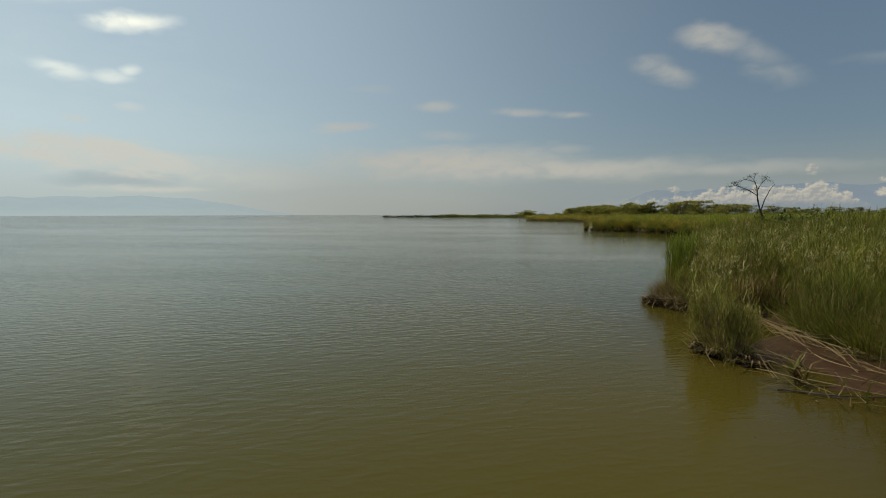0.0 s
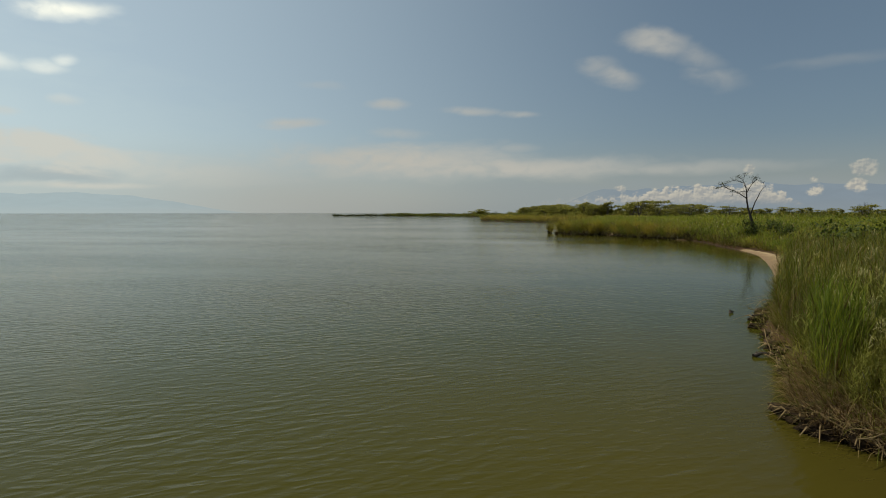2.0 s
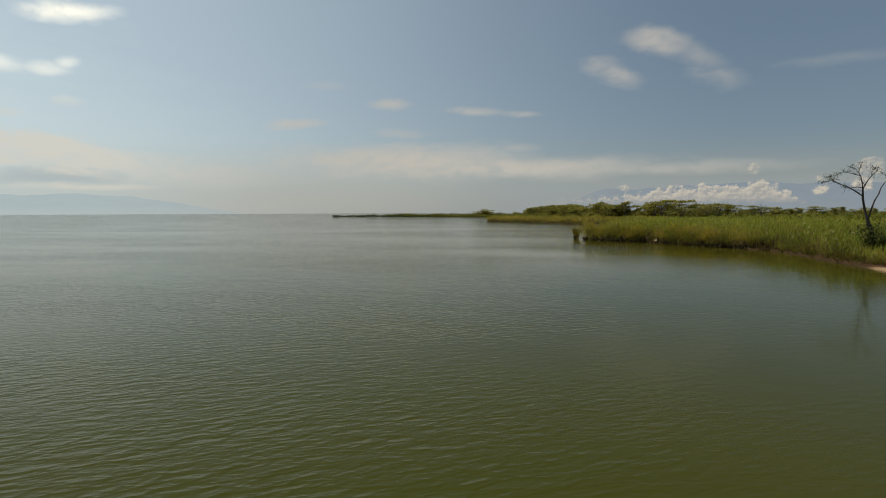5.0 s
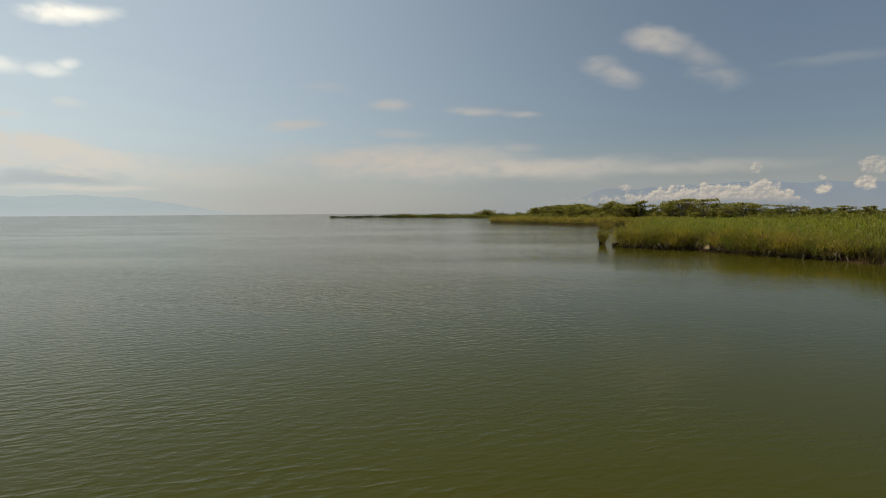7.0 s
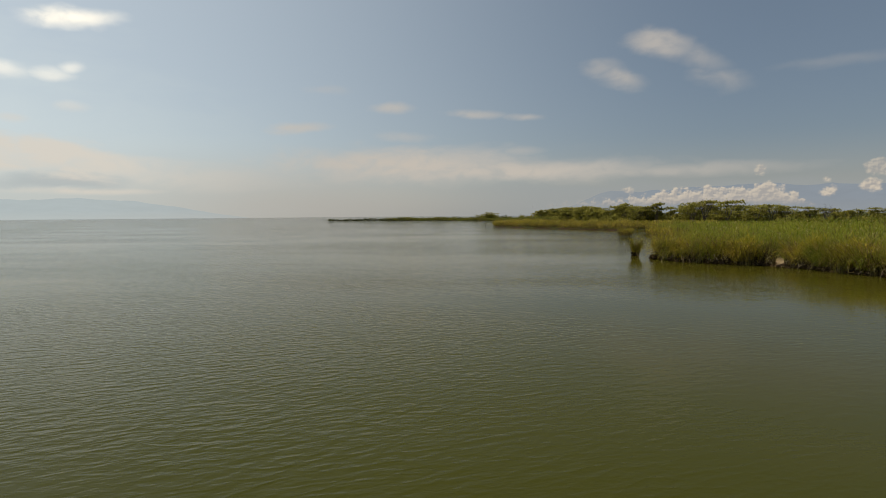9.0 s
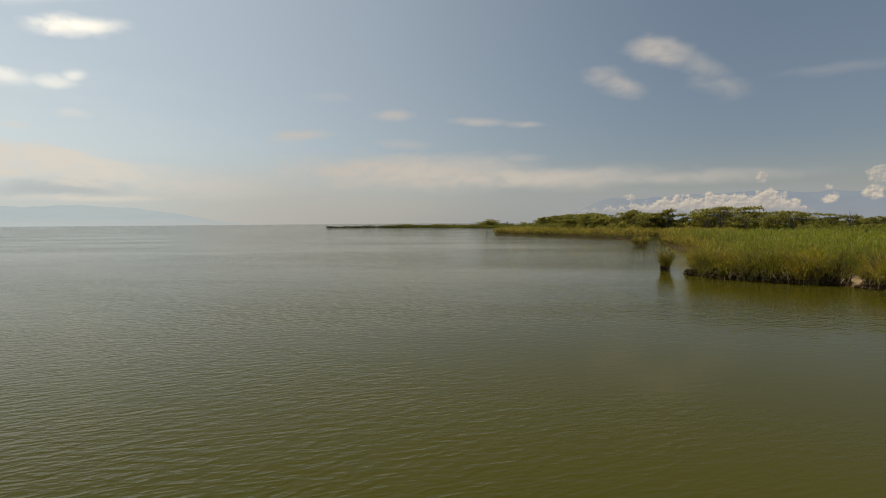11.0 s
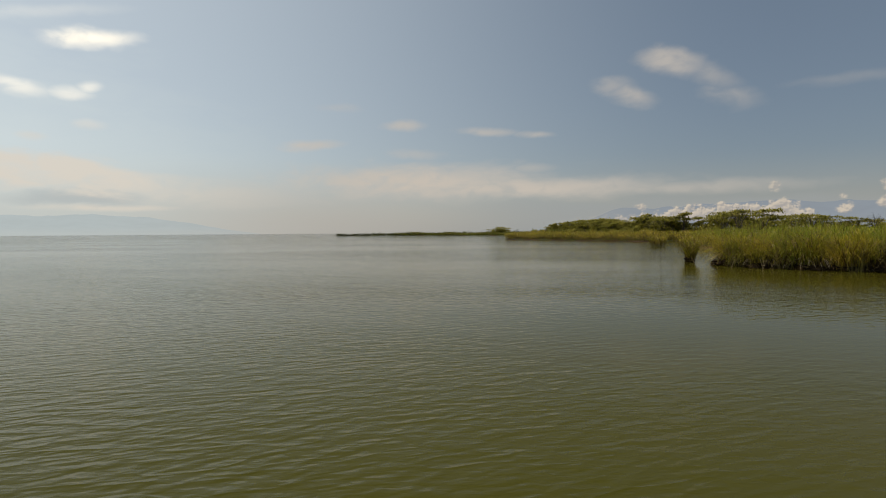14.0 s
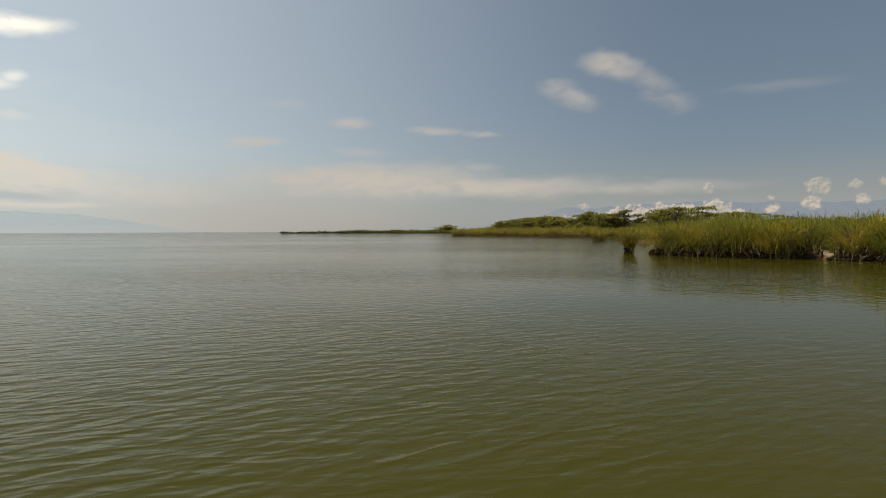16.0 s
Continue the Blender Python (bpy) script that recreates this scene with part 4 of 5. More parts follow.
tussocks(BANK_TUSSOCKS, (5.5, 13, 19.8, 27), 0.85, 0.3, 4.5, 0.0, 0.6, 1.1, lambda x, y, d: ((d > 1.0) | ((y < 22.3) & (x > 7.1))) & ~brown_patch(x, y))
tussocks(GREEN_TUSSOCKS, (8.5, 15, 9, 24), 1.1, 0.8, 6.0, 0.0, 0.7, 1.05, lambda x, y, d: x > 8.6)
tussocks(GREEN_TUSSOCKS, (8, 22, 26, 46), 1.1, 1.2, 4.0, 0.0, 0.6, 0.9)
tussocks(GREEN_TUSSOCKS, (8.5, 18, 27, 40), 0.9, 0.5, 1.4, 0.0, 0.38, 0.6)
tussocks(BAY_TUSSOCKS, (19, 40, 45, 84), 1.3, 1.0, 2.6, 0.0, 0.35, 0.6, lambda x, y, d: np.hypot(x - 36, y - 81) > 2)
tussocks(BAY_TUSSOCKS, (33, 52, 78, 125), 3.6, 3.0, 16, 0.0, 0.8, 1.15, lambda x, y, d: np.hypot(x - 36, y - 81) > 3)
tussocks(BANK_TUSSOCKS, (8, 26, 27, 60), 1.5, 1.3, 5.0, 0.0, 0.7, 1.1)
tussocks(BANK_TUSSOCKS, (5.3, 5.75, 13.9, 15.4), 0.6, 0.15, 2.0, 0.0, 0.6, 0.9)
tuft(35.4, 182.0, 1.2, 160, 1.9, "small far tuft of reeds in the water")

# ------------------------------------------------------------------ trees
def twig_tree(heap, start, direction, length, radius, depth, spread, up=0.25):
    """Limbs that fork and thin out."""
    p, d = Vector(start), Vector(direction).normalized()
    pts, rad = [p.copy()], [radius]
    steps = 4
    for i in range(steps):
        d = (d + Vector(rng.normal(0, 0.16, 3)) + Vector((0, 0, up * 0.25))).normalized()
        p = p + d * (length / steps)
        pts.append(p.copy())
        rad.append(radius * (1 - 0.55 * (i + 1) / steps))
    heap.add(tube(pts, rad, 6 if radius > 0.06 else 4))
    ends = [(p, d)]
    if depth > 0:
        for k in range(2 if rng.uniform() < 0.5 else 3):
            at = pts[-1] if k < 2 else pts[2]
            nd = (d + Vector(rng.normal(0, spread, 3))).normalized()
            ends += twig_tree(heap, at, nd, length * rng.uniform(0.6, 0.8), rad[-1] * 0.75, depth - 1, spread, up)
    return ends


def wood_part(name, heap, mat, parent, label=""):
    me = quad_mesh(name, np.concatenate(heap.v), np.concatenate(heap.q))
    me.polygons.foreach_set("use_smooth", np.ones(len(me.polygons), bool))
    me.materials.append(mat)
    ob = new(name, me)
    ob.parent = parent
    return tagged(ob, label)


def dead_tree(x, y, z):
    root = tagged(new("dead_tree"), "bare dead tree leaning over reeds by the beach", "tree")
    root.matrix_world = pose(x, y, z)
    h = Heap()
    h.add(tube([(0.75, 0, -0.5), (0.66, 0, 0.4), (0.55, 0.05, 1.3), (0.2, 0, 2.5), (-0.08, 0, 3.2), (-0.25, 0, 3.75)], [0.26, 0.21, 0.19, 0.17, 0.155, 0.13], 9))
    wood_part("trunk", h, DEADWOOD, root)
    limbs = [
        ([(-0.22, 0, 3.6), (-0.45, 0.05, 4.5), (-0.58, 0.1, 5.3), (-0.67, 0.05, 6.2)], 0.15, 0.11),
        ([(-0.15, 0, 3.6), (0.05, -0.1, 4.4), (0.32, -0.1, 5.2), (0.6, -0.2, 5.8), (0.92, 0, 6.35), (1.3, 0.1, 6.8), (1.65, 0.1, 7.1)], 0.11, 0.03),
        ([(1.6, 0.1, 7.05), (1.35, 0.1, 7.4), (0.9, 0, 7.7)], 0.028, 0.010),
        ([(-0.67, 0.05, 6.1), (-0.74, 0.0, 6.65), (-1.0, -0.1, 7.4), (-1.45, -0.1, 8.0), (-1.95, 0, 8.25)], 0.085, 0.018),
        ([(-1.2, -0.1, 7.7), (-1.15, -0.2, 8.2), (-0.95, -0.2, 8.6)], 0.035, 0.012),
        ([(-0.67, 0.05, 6.2), (-0.35, -0.1, 7.0), (0.05, -0.2, 7.55), (0.5, -0.1, 7.95)], 0.065, 0.016),
        ([(-0.15, -0.15, 7.3), (-0.1, -0.3, 7.8), (0.05, -0.3, 8.1)], 0.028, 0.010),
        ([(-0.6, 0.1, 5.6), (-1.3, 0.2, 6.1), (-1.95, 0.2, 6.45), (-2.7, 0.3, 6.75), (-3.3, 0.3, 7.0), (-3.9, 0.2, 6.92), (-4.35, 0.2, 6.8)], 0.085, 0.018),
        ([(-0.7, 0.05, 6.35), (-1.4, -0.3, 6.42), (-2.1, -0.4, 6.3), (-2.7, -0.5, 6.35)], 0.05, 0.014),
        ([(-1.0, -0.1, 7.4), (-1.6, 0.3, 7.65), (-2.2, 0.4, 7.8), (-3.0, 0.3, 7.45), (-3.6, 0.2, 7.35)], 0.045, 0.014),
        ([(-2.7, 0.3, 6.75), (-3.3, 0.6, 7.3), (-3.9, 0.6, 7.25)], 0.03, 0.012),
        ([(0.35, 0, 2.0), (-0.15, -0.3, 2.4), (-0.55, -0.4, 3.1)], 0.08, 0.03),
    ]
    for pts, r0, r1 in limbs:
        h, twigs = Heap(), []
        k = len(pts)
        h.add(tube(pts, [0.75 * (r0 + (r1 - r0) * i / (k - 1)) for i in range(k)], 7))
        for i in range(1, k):
            if r0 > 0.1:
                continue
            for _ in range(3):
                a, b = Vector(pts[i - 1]), Vector(pts[i])
                d = (b - a).normalized() + Vector(rng.normal(0, 0.7, 3)) - Vector((0, 0, 0.1))
                t = Heap()
                twig_tree(t, a.lerp(b, rng.uniform(0.2, 1)), d, rng.uniform(0.2, 0.5), 0.020, 2, 0.6, 0.0)
                twigs.append(t)
        limb = wood_part("limb", h, DEADWOOD, root)
        for t in twigs:
            wood_part("twig", t, DEADWOOD, limb)
    few = Heap()
    for x, z, n in [(-4.2, 6.85, 40), (-3.4, 7.0, 30), (-3.6, 7.35, 40), (-2.4, 6.4, 44), (-2.9, 7.5, 30), (-1.7, 8.15, 40), (-1.0, 8.5, 24), (-2.0, 7.75, 20), (0.4, 7.9, 40), (0.0, 8.0, 24), (-0.3, 7.2, 14), (-1.3, 7.6, 16)]:
        leaf_cloud(few, (x, 0, z), 0.5, 0.28, n, 0.13, 0, 1.3, 0.5)
    wood_part("foliage", few, SHRUB_LEAF, root, "a few sparse dark green leaves")
    return root




def leaf_cloud(heap, centre, rx, rz, n, size, mat=0, tilt=1.45, slim=0.75):
    """Small leaf clumps in a flattened, ragged cushion."""
    a = rng.uniform(0, 6.283, n)
    r = np.sqrt(rng.uniform(0, 1, n)) * rx * (0.75 + 0.35 * np.sin(a * 3 + rng.uniform(0, 6)))
    z = rng.normal(0, 0.35, n) * rz * np.sqrt(np.clip(1 - (r / rx) ** 2, 0.05, 1)) + rz * 0.3 * (1 - (r / rx) ** 2)
    p = np.array(centre) + np.stack([r * np.cos(a), r * np.sin(a), z], 1)
    s = size * rng.uniform(0.6, 1.4, n)
    heap.add(blades(p, rng.uniform(0, 6.28, n), s, s * slim, rng.normal(tilt, 0.4, n), rng.normal(0, 0.4, n), 1, 0.5), mat)


def acacia(name, height, spread, layers, label, leaf=0.41, bare=False):
    root = tagged(new(name), label, "tree", "trees of the lakeside wood")
    h, leaves = Heap(), Heap()
    fork = height * rng.uniform(0.2, 0.35)
    h.add(tube([(0, 0, -0.3), (0.1, 0, fork * 0.5), (0, 0.1, fork)], [0.26, 0.2, 0.17], 7))
    for k in range(layers):
        a = 6.283 * k / layers + rng.uniform(-0.4, 0.4)
        out = spread * rng.uniform(0.25, 0.62)
        top = height * rng.uniform(0.72, 0.97)
        end = (out * math.cos(a), out * math.sin(a), top)
        mid = (end[0] * 0.5, end[1] * 0.5, fork + (top - fork) * 0.62)
        h.add(tube([(0, 0.05, fork * 0.9), mid, end], [0.12, 0.08, 0.03], 5))
        for _ in range(6 if bare else 2):
            twig_tree(h, Vector(mid).lerp(Vector(end), rng.uniform(0.2, 0.9)), (math.cos(a) + rng.normal(0, 0.8), math.sin(a) + rng.normal(0, 0.8), 0.7), spread * 0.28, 0.04, 2 if bare else 0, 0.5)
        if not bare:
            leaf_cloud(leaves, (end[0], end[1], top), spread * rng.uniform(0.42, 0.6), height * 0.065, 150, leaf)
            leaf_cloud(leaves, (end[0] * 1.3, end[1] * 1.3, top - height * rng.uniform(0.15, 0.3)), spread * rng.uniform(0.3, 0.46), height * 0.075, 92, leaf)
    wood_part("trunk", h, BARK if not bare else DEADWOOD, root)
    if not bare:
        wood_part("crown", leaves, TREE_LEAF, root)
    return root


def bush(name, label, height, spread, n, mat, leaf=0.22, tilt=1.3, slim=0.7):
    root = tagged(new(name), label, "bush", "bushes")
    leaves = Heap()
    for k in range(7):
        h = Heap()
        a = rng.uniform(0, 6.28)
        end = (spread * 0.6 * math.cos(a) * rng.uniform(0.3, 1), spread * 0.6 * math.sin(a) * rng.uniform(0.3, 1), height * rng.uniform(0.5, 0.95))
        h.add(tube([(0, 0, -0.2), (end[0] * 0.4, end[1] * 0.4, end[2] * 0.5), end], [0.05, 0.035, 0.015], 5))
        wood_part("stem", h, BARK, root)
        leaf_cloud(leaves, (end[0], end[1], end[2] * 0.9), spread * 0.5, height * 0.4, n // 14, leaf, 0, tilt, slim)
        leaf_cloud(leaves, (end[0], end[1], end[2] * 0.5), spread * 0.5, height * 0.5, n // 14, leaf, 0, tilt, slim)
    wood_part("foliage", leaves, mat, root)
    return root


VARIANTS = [
    acacia("acacia", 7.2, 4.6, 6, "flat-topped green acacia in the lakeside wood"),
    acacia("acacia", 8.4, 5.4, 7, "tall umbrella-shaped acacia in the lakeside wood"),
    acacia("acacia", 6.2, 4.0, 5, "low spreading green acacia in the lakeside wood"),
    acacia("acacia", 7.8, 3.6, 6, "narrow green acacia in the lakeside wood"),
    acacia("acacia", 5.6, 5.0, 6, "broad low acacia in the lakeside wood"),
]
BARE = acacia("bare_tree", 6.8, 3.0, 5, "grey leafless tree standing in the wood", bare=True)
THICKET = bush("thicket", "dense green thicket under the acacias", 3.8, 3.4, 560, TREE_LEAF, 0.52, 1.2)

# the edge of the wood, as it runs back from the shore
EDGE = [(52, 425), (57, 350), (56, 300), (60, 268), (68, 246), (76, 232), (96, 236), (125, 246), (165, 262), (230, 290), (330, 330), (450, 380)]


def along(line, s):
    seg = [math.dist(a, b) for a, b in zip(line, line[1:])]
    s *= sum(seg)
    for (a, b), w in zip(zip(line, line[1:]), seg):
        if s <= w:
            return Vector(a).lerp(Vector(b), s / w)
        s -= w
    return Vector(line[-1])


# how tall the wood stands along its edge, as a share of a full-grown tree
STAND = [(0.0, 0.82), (0.12, 1.0), (0.2, 1.05), (0.28, 0.96), (0.31, 1.0), (0.345, 0.95), (0.37, 0.78), (0.45, 0.7), (0.6, 0.66), (1.0, 0.85)]


def wood():
    n = 225
    for i in range(n):
        s = ((i + rng.uniform(0, 1)) / n) ** 1.15
        p = along(EDGE, s)
        back = abs(rng.normal(0, 1)) * 15
        q = Vector((p[0], p[1])) + Vector((0.447, 0.894)) * back + Vector(rng.normal(0, 2, 2))
        v = VARIANTS[int(rng.integers(0, len(VARIANTS)))]
        if s > 0.6 and math.sin(s * 61.0) > 0.3:
            continue                      # gaps in the far wood
        place(v, q[0], q[1], 0.25, rng.uniform(0, 360), rng.uniform(0.62, 1.16) * lerp(STAND, s))
    for i in range(175):
        s = ((i + rng.uniform(0, 1)) / 175) ** 1.3
        p = along(EDGE, s)
        if s > 0.6 and math.sin(s * 61.0) > 0.0:
            continue
        place(THICKET, p[0] + rng.uniform(-1, 9), p[1] + rng.uniform(-3, 12), 0.15, rng.uniform(0, 360), rng.uniform(0.6, 1.1) * lerp(STAND, s))
    # the closed stand behind the edge
    for i in range(110):
        s = ((i + rng.uniform(0, 1)) / 110) ** 1.2
        p = along(EDGE, s)
        back = rng.uniform(6, 26)
        place(VARIANTS[int(rng.integers(0, 5))], p[0] + 0.447 * back + rng.normal(0, 2), p[1] + 0.894 * back + rng.normal(0, 2), 0.25, rng.uniform(0, 360), rng.uniform(0.6, 1.1) * lerp(STAND, s))
        place(THICKET, p[0] + rng.normal(2, 3), p[1] + rng.normal(4, 3), 0.15, rng.uniform(0, 360), rng.uniform(0.8, 1.15) * lerp(STAND, s))
    for x, y, s in [(71, 236, 0.92), (80, 233, 1.04), (90, 236, 0.82), (62, 256, 0.9), (116, 174, 0.75)]:
        place(VARIANTS[1], x, y, 0.25, rng.uniform(0, 360), s)
    for x, y, s in [(72, 230, 1.2), (81.6, 314, 0.8), (60, 262, 0.8), (92, 232, 0.9), (105, 228, 0.95), (206, 301, 1.25)]:
        place(BARE, x, y, 0.25, rng.uniform(0, 360), s)


wood()
# the far spit
for x, y, s in [(34, 560, 1.35), (38, 566, 1.2), (28, 566, 1.0)]:
    place(VARIANTS[4], x, y, -0.6, rng.uniform(0, 360), s)
for x, y, s in [(31, 558, 1.3), (35, 557, 1.6), (39, 560, 1.2), (62, 556, 1.2), (68, 556, 1.0)]:
    place(THICKET, x, y, 0.0, rng.uniform(0, 360), s)
def spit_scrub():
    """Low scrub along the far spit, in one uneven line."""
    heap = Heap()
    for i in range(150):
        t = (i / 149) ** 1.1
        if math.sin(i * 0.9) + math.sin(i * 0.37) < -1.6:
            continue
        h = (0.9 + 1.5 * rng.uniform(0, 1) ** 2) * (0.8 + 0.6 * t)
        leaf_cloud(heap, (-122 + t * 175 + rng.normal(0, 0.8), 668 - t * 92 + rng.normal(0, 3), h * 0.45), rng.uniform(1.8, 3.4), h, 110, 0.6, 0, 1.2)
    return heap.object("spit_scrub", [SCRUB_LEAF], "dark low scrub along the distant spit", "scrub")


spit_scrub()


def roots():
    """Pale dead stalks and roots that hang from the undercut edge of the point."""
    pts = scatter(19.5, 36, 99, 131, 16.0, -0.35, 0.2)
    n = len(pts)
    az, _ = outward(pts, 1, 1)
    pts[:, 2] = rng.uniform(0.35, 1.0, n)
    heap = Heap()
    heap.add(blades(pts, az + rng.normal(0, 0.9, n), rng.uniform(0.5, 1.2, n), rng.uniform(0.022, 0.042, n), rng.uniform(0.9, 2.0, n), rng.uniform(0.4, 1.4, n), 4, 0.5, rng.uniform(0, 6.28, n)))
    return heap.object("dead_stalks", [PALE_ROOT], "pale dead stalks hanging along the waterline of the point", "debris")


roots()


def shaded_foot():
    """Dead stalks at the reeds' foot across the bay, near-black as painted shade."""
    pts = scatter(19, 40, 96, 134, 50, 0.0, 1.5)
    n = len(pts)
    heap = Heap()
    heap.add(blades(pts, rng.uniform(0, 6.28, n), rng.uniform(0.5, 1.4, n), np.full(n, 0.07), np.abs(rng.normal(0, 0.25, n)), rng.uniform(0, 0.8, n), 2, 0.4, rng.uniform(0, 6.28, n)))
    return heap.object("dead_reeds", [SHADED_SHEATH], "dark dead reed stalks at the foot of the reeds", "reeds")


shaded_foot()

# ------------------------------------------------------------------ the dead tree and bushes
dead_tree(36.3, 82.3, 0.2)
MARSH_BUSH = bush("marsh_bush", "dark green bush among the reeds", 2.6, 1.9, 1700, SHRUB_LEAF, 0.16)
# the bush at 36.8, 76.6 stands in for a dark hollow in the reeds
for x, y, s in [(36.7, 81.4, 1.12), (37.9, 81.0, 1.05), (39.2, 80.2, 0.8), (41.5, 76.0, 1.05), (44.0, 84.0, 0.9), (23.0, 46.0, 1.25), (36.8, 76.6, 0.95), (47.0, 96.0, 1.05), (38.5, 104.0, 0.75), (36.0, 111.0, 0.7), (31.5, 119.5, 0.6), (44.0, 108.0, 0.9), (30.0, 43.0, 1.1), (33.0, 56.0, 0.95)]:
    place(MARSH_BUSH, x, y, 0.15, rng.uniform(0, 360), s)
HERB = bush("marsh_herb", "bushy yellow-green herb on the muddy bank", 1.75, 0.95, 4200, HERB_LEAF, 0.17, 0.7, 0.10)
for x, y, s in HERBS:
    place(HERB, x, y, 0.08, rng.uniform(0, 360), s)
WATERSIDE = bush("waterside_bush", "rounded yellow-brown bush overhanging the water", 2.3, 1.7, 1300, REED_PALE, 0.34, 0.7, 0.16)
for x, y, s in [(27.2, 117.2, 1.0), (25.6, 118.6, 0.85), (30.6, 112.6, 1.05), (31.4, 109.2, 1.0), (32.8, 105.8, 0.9), (22.6, 122.2, 0.75)]:
    place(WATERSIDE, x, y, 0.05, rng.uniform(0, 360), s)


def plume_patch(x, y, r, n, z):
    """Pale feathery seed heads over the reeds."""
    a, q = rng.uniform(0, 6.28, n), np.sqrt(rng.uniform(0, 1, n)) * r
    pts = np.stack([x + q * np.cos(a), y + q * np.sin(a), np.full(n, 0.2)], 1)
    heap = Heap()
    reeds(heap, pts, np.full(n, z), leaves=3, fat=0.55, lean=0.15, plume=1.0)
    return heap.object("reed_plumes", REEDS, "pale feathery seed heads above the reeds", "reeds", "seed heads on the bank")


for x, y, r, n, z in [(8.6, 23.6, 1.0, 30, 2.1), (8.0, 22.4, 0.7, 16, 1.8), (9.6, 21.6, 1.2, 22, 2.2), (10.2, 18.4, 1.2, 26, 2.0), (5.6, 15.0, 0.4, 10, 2.0), (11.5, 27.5, 1.6, 24, 2.3), (13.5, 24.5, 2.2, 30, 2.6), (10.6, 24.8, 1.4, 22, 2.4)]:
    plume_patch(x, y, r, n, z)

tuft(6.15, 12.05, 0.10, 5, 0.36, "small dry tuft of sedge on the mud spit", "", REEDS, 0.9)

# ------------------------------------------------------------------ broken canes and drift wood
def cane_mesh(seed, length):
    r = np.random.default_rng(seed)
    k = 5
    pts, d = [Vector((0, 0, 0))], Vector((1, 0, 0.05))
    for i in range(k):
        d = (d + Vector(r.normal(0, 0.10, 3)) - Vector((0, 0, 0.03))).normalized()
        pts.append(pts[-1] + d * length / k)
    v, q = tube(pts, [0.012, 0.012, 0.011, 0.010, 0.008, 0.005], 5)
    me = quad_mesh("cane", v, q)
    me.materials.append(CANE)
    return me


CANES = [cane_mesh(s, l) for s, l in ((1, 1.2), (2, 1.6), (3, 2.0), (4, 0.9), (5, 2.3))]


def debris(x, y, turn, n, reach, label):
    """A heap of broken reed canes washed against the bank."""
    root = tagged(new("cane_heap"), label, "debris", "heaps of broken canes")
    root.matrix_world = pose(x, y, 0.02)
    for k in range(n if y > 20 else max(6, n * 7 // 10)):
        ob = new("cane", CANES[int(rng.integers(0, len(CANES)))])
        ob.parent = root
        a = turn + rng.normal(0, 40)
        size = rng.uniform(0.5, 1.15 if x > 6.2 else 0.8)
        back = -rng.uniform(0.5, 1.2) * size
        ob.matrix_basis = pose(rng.normal(0, reach) + back * math.cos(radians(a)), rng.normal(0, reach) + back * math.sin(radians(a)), rng.uniform(0.18, 0.48), rng.uniform(-30, 30), rng.uniform(6, 24), a) @ Matrix.Scale(size, 4)
    return root


HEAPS = [
    (6.6, 22.9, 250, 12, 0.2), (6.7, 22.3, 265, 18, 0.25), (7.1, 21.6, 285, 18, 0.32), (7.7, 20.9, 300, 16, 0.36), (8.3, 20.2, 310, 12, 0.36), (5.3, 14.9, 285, 14, 0.2), (5.6, 14.0, 310, 16, 0.25), (6.1, 13.5, 330, 12, 0.25),
    (8.2, 16.6, 320, 20, 0.35), (8.3, 15.4, 310, 24, 0.4), (8.4, 14.2, 310, 24, 0.4), (8.6, 12.9, 320, 20, 0.5), (8.7, 11.6, 340, 14, 0.5), (8.4, 19.2, 300, 12, 0.4), (6.6, 11.6, 330, 5, 0.25),
    (8.6, 26.9, 220, 8, 0.3), (9.3, 28.4, 195, 12, 0.3), (10.1, 30.2, 190, 8, 0.3), (10.9, 32.2, 200, 6, 0.3), (11.9, 33.9, 200, 10, 0.3), (13.0, 35.9, 190, 12, 0.4), (14.7, 38.2, 200, 10, 0.4),
]
for x, y, turn, n, reach in HEAPS:
    debris(x, y, turn, n, reach, "heap of broken straw-coloured reed canes at the water's edge")


def litter():
    """Fine dry stalks and roots under the edge of the bank."""
    pts = scatter(4.5, 16, 10, 40, 60, -0.2, 0.55, lambda x, y, d: ((y > 20.5) & (y < 25.5)) | (rng.uniform(0, 1, len(x)) < 0.3))
    pts = pts[(rng.uniform(0, 1, len(pts)) < 0.8)]
    n = len(pts)
    pts[:, 2] = np.maximum(pts[:, 2], 0.0) + rng.uniform(0, 0.14, n)
    heap = Heap()
    heap.add(blades(pts, rng.uniform(0, 6.28, n), rng.uniform(0.15, 0.7, n), np.full(n, 0.018), rng.uniform(1.2, 1.7, n), rng.normal(0, 0.4, n), 2, 0.4), 2)
    return heap.object("reed_litter", REEDS, "tangled dry reed litter along the muddy bank", "debris")


litter()


def snag(x, y, label, paths):
    root = tagged(new("driftwood"), label, "driftwood", "driftwood in the shallows")
    root.matrix_world = pose(x, y, 0)
    for pts, r in paths:
        h = Heap()
        k = len(pts)
        h.add(tube(pts, [r * (1 - 0.6 * i / (k - 1)) for i in range(k)], 6))
        wood_part("branch", h, DEADWOOD, root)
    return root


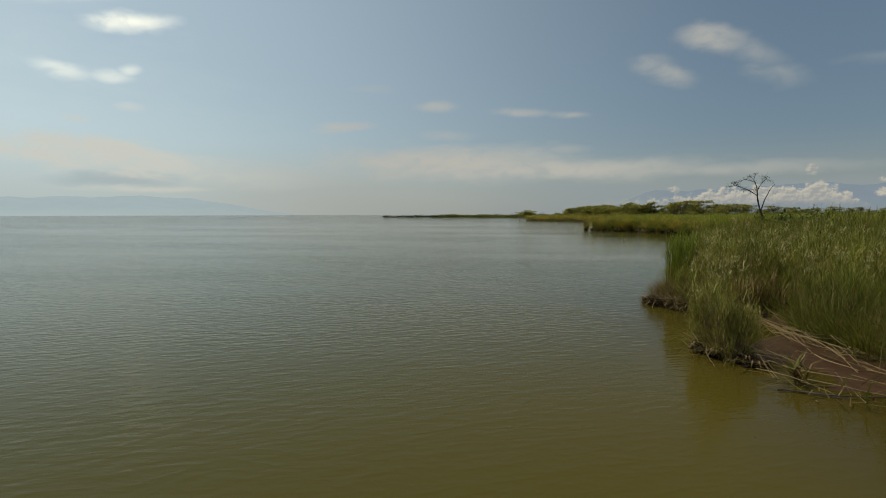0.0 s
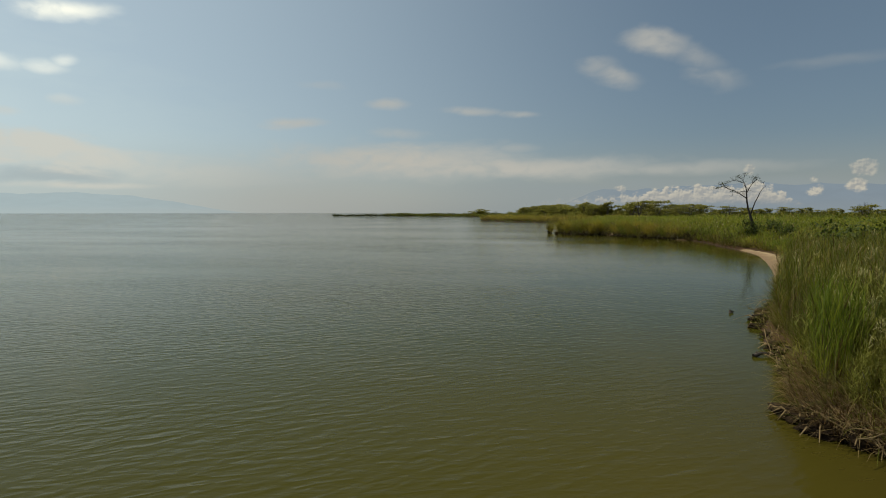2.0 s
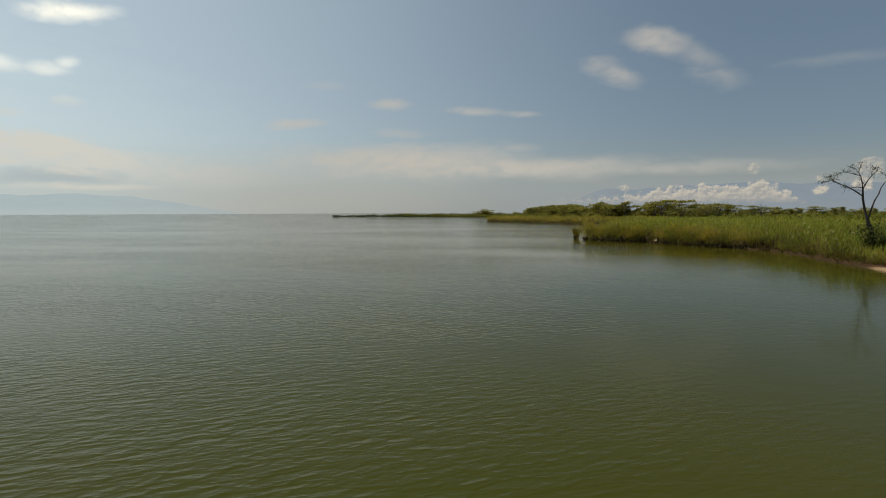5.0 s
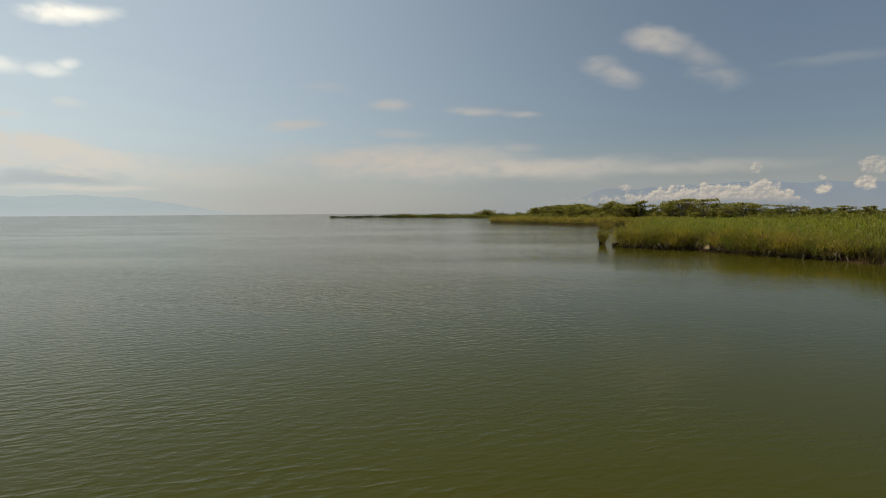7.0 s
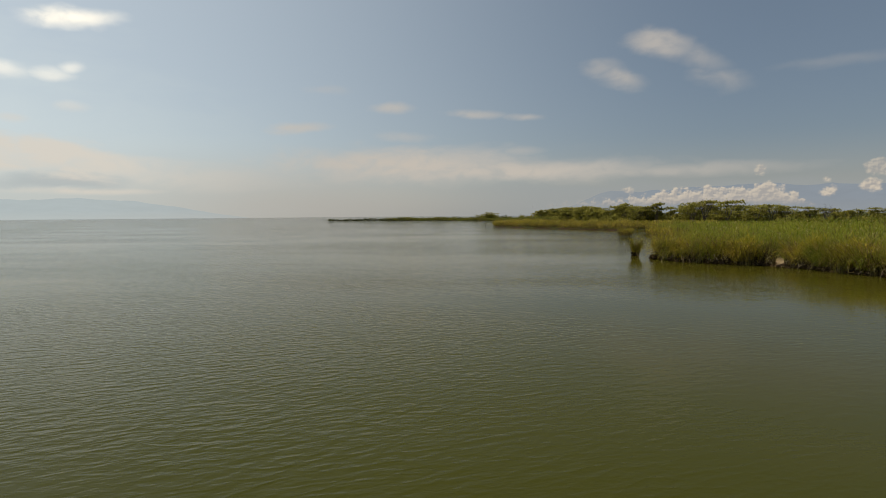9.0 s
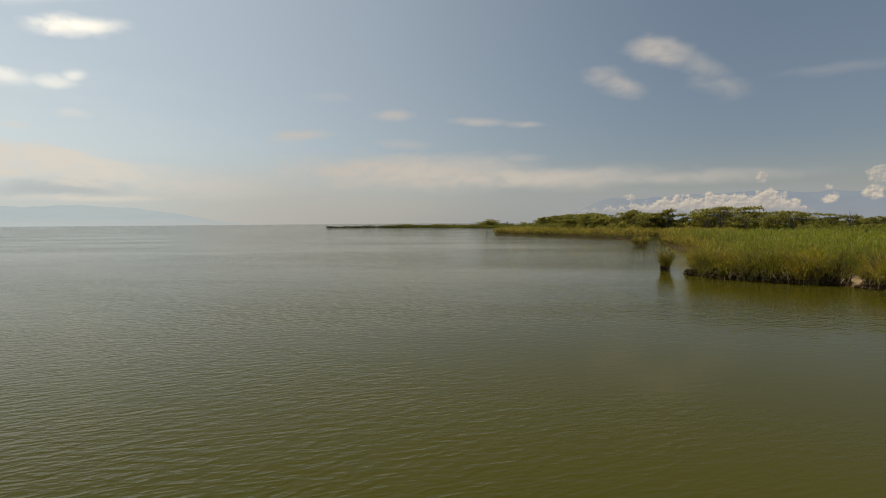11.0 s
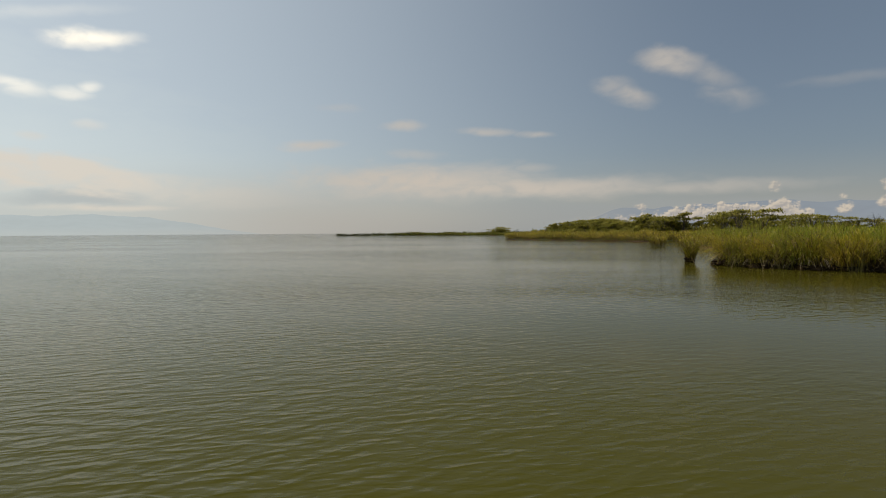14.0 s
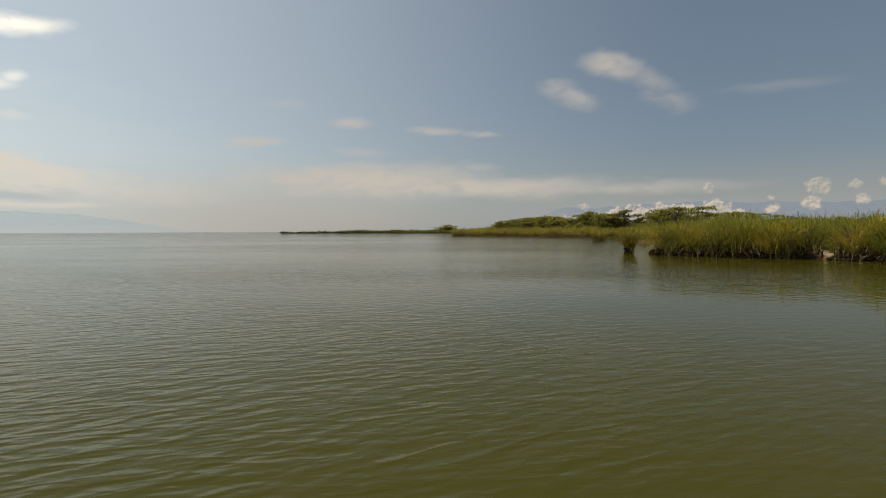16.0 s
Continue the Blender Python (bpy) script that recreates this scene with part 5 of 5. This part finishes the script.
snag(11.0, 35.6, "small black stump with a stub branch above the water", [([(0, 0, -0.2), (0.02, 0, 0.04), (-0.02, 0.02, 0.13)], 0.11), ([(0, 0, 0.02), (0.08, 0.03, 0.06), (0.16, 0.04, 0.05)], 0.05)])
snag(8.2, 28.2, "short black log against the reed bank", [([(-0.15, 0, 0.03), (0.1, 0.05, 0.1), (0.5, 0.1, 0.08)], 0.07), ([(0, 0, 0.06), (-0.06, 0.06, 0.16)], 0.03)])
snag(9.0, 33.2, "forked dark branch lying just awash", [([(1.0, 0.3, -0.02), (0.4, 0.0, -0.012), (-0.2, -0.3, -0.012), (-0.6, -0.2, -0.03)], 0.022), ([(0.4, 0.0, -0.015), (0.1, 0.4, -0.012), (-0.4, 0.7, -0.02)], 0.02)])
snag(5.9, 11.5, "thin broken roots lying on the mud spit", [([(0.0, 0, 0.03), (0.35, -0.25, 0.05), (0.9, -0.35, 0.06), (1.5, -0.3, 0.05)], 0.022), ([(-0.35, 0.2, 0.02), (0.1, -0.1, 0.04), (0.6, -0.4, 0.02)], 0.02)])
snag(18.9, 45.3, "small dark drift log on the beach", [([(-0.5, 0, 0.05), (0.0, 0.05, 0.1), (0.5, 0.0, 0.08)], 0.08), ([(0, 0, 0.08), (0.1, 0.1, 0.25)], 0.04)])


def stake(x, y):
    root = tagged(new("stake"), "thin dark wooden stake standing in the lake", "stake")
    root.matrix_world = pose(x, y, 0)
    h = Heap()
    h.add(tube([(0, 0, -0.5), (0.02, 0, 0.5), (0.0, 0, 1.4)], [0.10, 0.09, 0.07], 6))
    wood_part("post", h, DEADWOOD, root)


stake(13.8, 285.0)


def root_clod(x, y, size, seed, z=0.05, fine=3, stubs=7):
    """A torn lump of dark root mat with stub roots, lying at the edge."""
    root = tagged(new("root_clod"), "dark brown clod of root mat at the water's edge", "root mat", "clods of root mat")
    root.matrix_world = pose(x, y, z, 0, 0, seed * 67)
    bm = bmesh.new()
    bmesh.ops.create_icosphere(bm, subdivisions=fine, radius=size)
    for v in bm.verts:
        p = v.co.copy()
        k = 1 + 0.6 * noise.fractal(p * (2.8 / size) + Vector((seed, 0, 0)), 0.9, 2.0, 4)
        v.co = Vector((p.x * k * 1.2, p.y * k, p.z * k * 0.5 + 0.12 * size * noise.noise(p * (7.0 / size))))
    me = bpy.data.meshes.new("clod")
    bm.to_mesh(me)
    bm.free()
    me.materials.append(SHADED_PEAT)
    body = new("clod", me)
    body.parent = root
    for k in range(stubs):
        h = Heap()
        a = rng.uniform(0, 6.28)
        d = Vector((math.cos(a), math.sin(a), 0))
        h.add(tube([d * size * 0.5 + Vector((0, 0, 0.1 * size)), d * size * 1.15 + Vector((0, 0, 0.12)), d * size * rng.uniform(1.4, 1.9) + Vector((0, 0, rng.uniform(-0.1, 0.1)))], [0.022, 0.018, 0.008], 5))
        wood_part("root", h, CANE, root)


for i, (x, y, s) in enumerate([(8.0, 26.4, 0.24), (8.7, 28.0, 0.26), (9.3, 29.2, 0.30), (9.9, 30.7, 0.26), (10.5, 32.4, 0.28), (11.3, 33.9, 0.34), (12.4, 35.5, 0.32), (13.8, 37.3, 0.28), (5.25, 14.8, 0.26), (6.2, 22.3, 0.3), (7.0, 21.2, 0.3), (6.2, 23.5, 0.24), (5.9, 13.5, 0.24), (7.8, 20.3, 0.28)]):
    root_clod(x, y, s, i + 1)
# shelves of root mat that overhang the undercut bank
for i, (x, y, s) in enumerate([(6.2, 23.0, 0.32), (6.3, 22.4, 0.36), (6.6, 21.8, 0.38), (7.1, 21.2, 0.40), (7.7, 20.6, 0.40), (8.3, 20.1, 0.36), (5.3, 15.0, 0.30), (5.4, 14.3, 0.28), (5.8, 13.7, 0.24), (8.4, 26.9, 0.30), (9.2, 28.4, 0.30), (10.0, 30.2, 0.30), (11.6, 33.9, 0.34)]):
    root_clod(x, y, s * 0.85, i + 21, 0.12)
# clods added along the far point's foot to stand in for its shaded undercut
FOOT = [(33.9, 100.6), (32.5, 103.3), (31.2, 106.0), (30.4, 108.8), (29.6, 111.5), (28.9, 113.6), (27.6, 116.0), (26.0, 117.1), (24.6, 118.2), (23.2, 119.7), (22.0, 121.2), (21.5, 122.9), (21.3, 124.6), (21.9, 126.3)]
k = 0
for a, b in zip(FOOT, FOOT[1:]):
    for t in np.arange(0, 1, 0.85 / math.dist(a, b)):
        k += 1
        if k % 9 == 4:
            continue
        root_clod(a[0] + (b[0] - a[0]) * t + 0.22 + rng.normal(0, 0.12), a[1] + (b[1] - a[1]) * t + rng.normal(0, 0.12), rng.uniform(0.30, 0.58), 50 + k, rng.uniform(0.0, 0.22), 3, 3)
# the little islet of root mat off the tip of the point
for i, (x, y, s, z) in enumerate([(20.6, 129.4, 0.36, 0.05), (20.6, 129.4, 0.32, 0.30)]):
    root_clod(x, y, s, 120 + i, z, 3, 4)
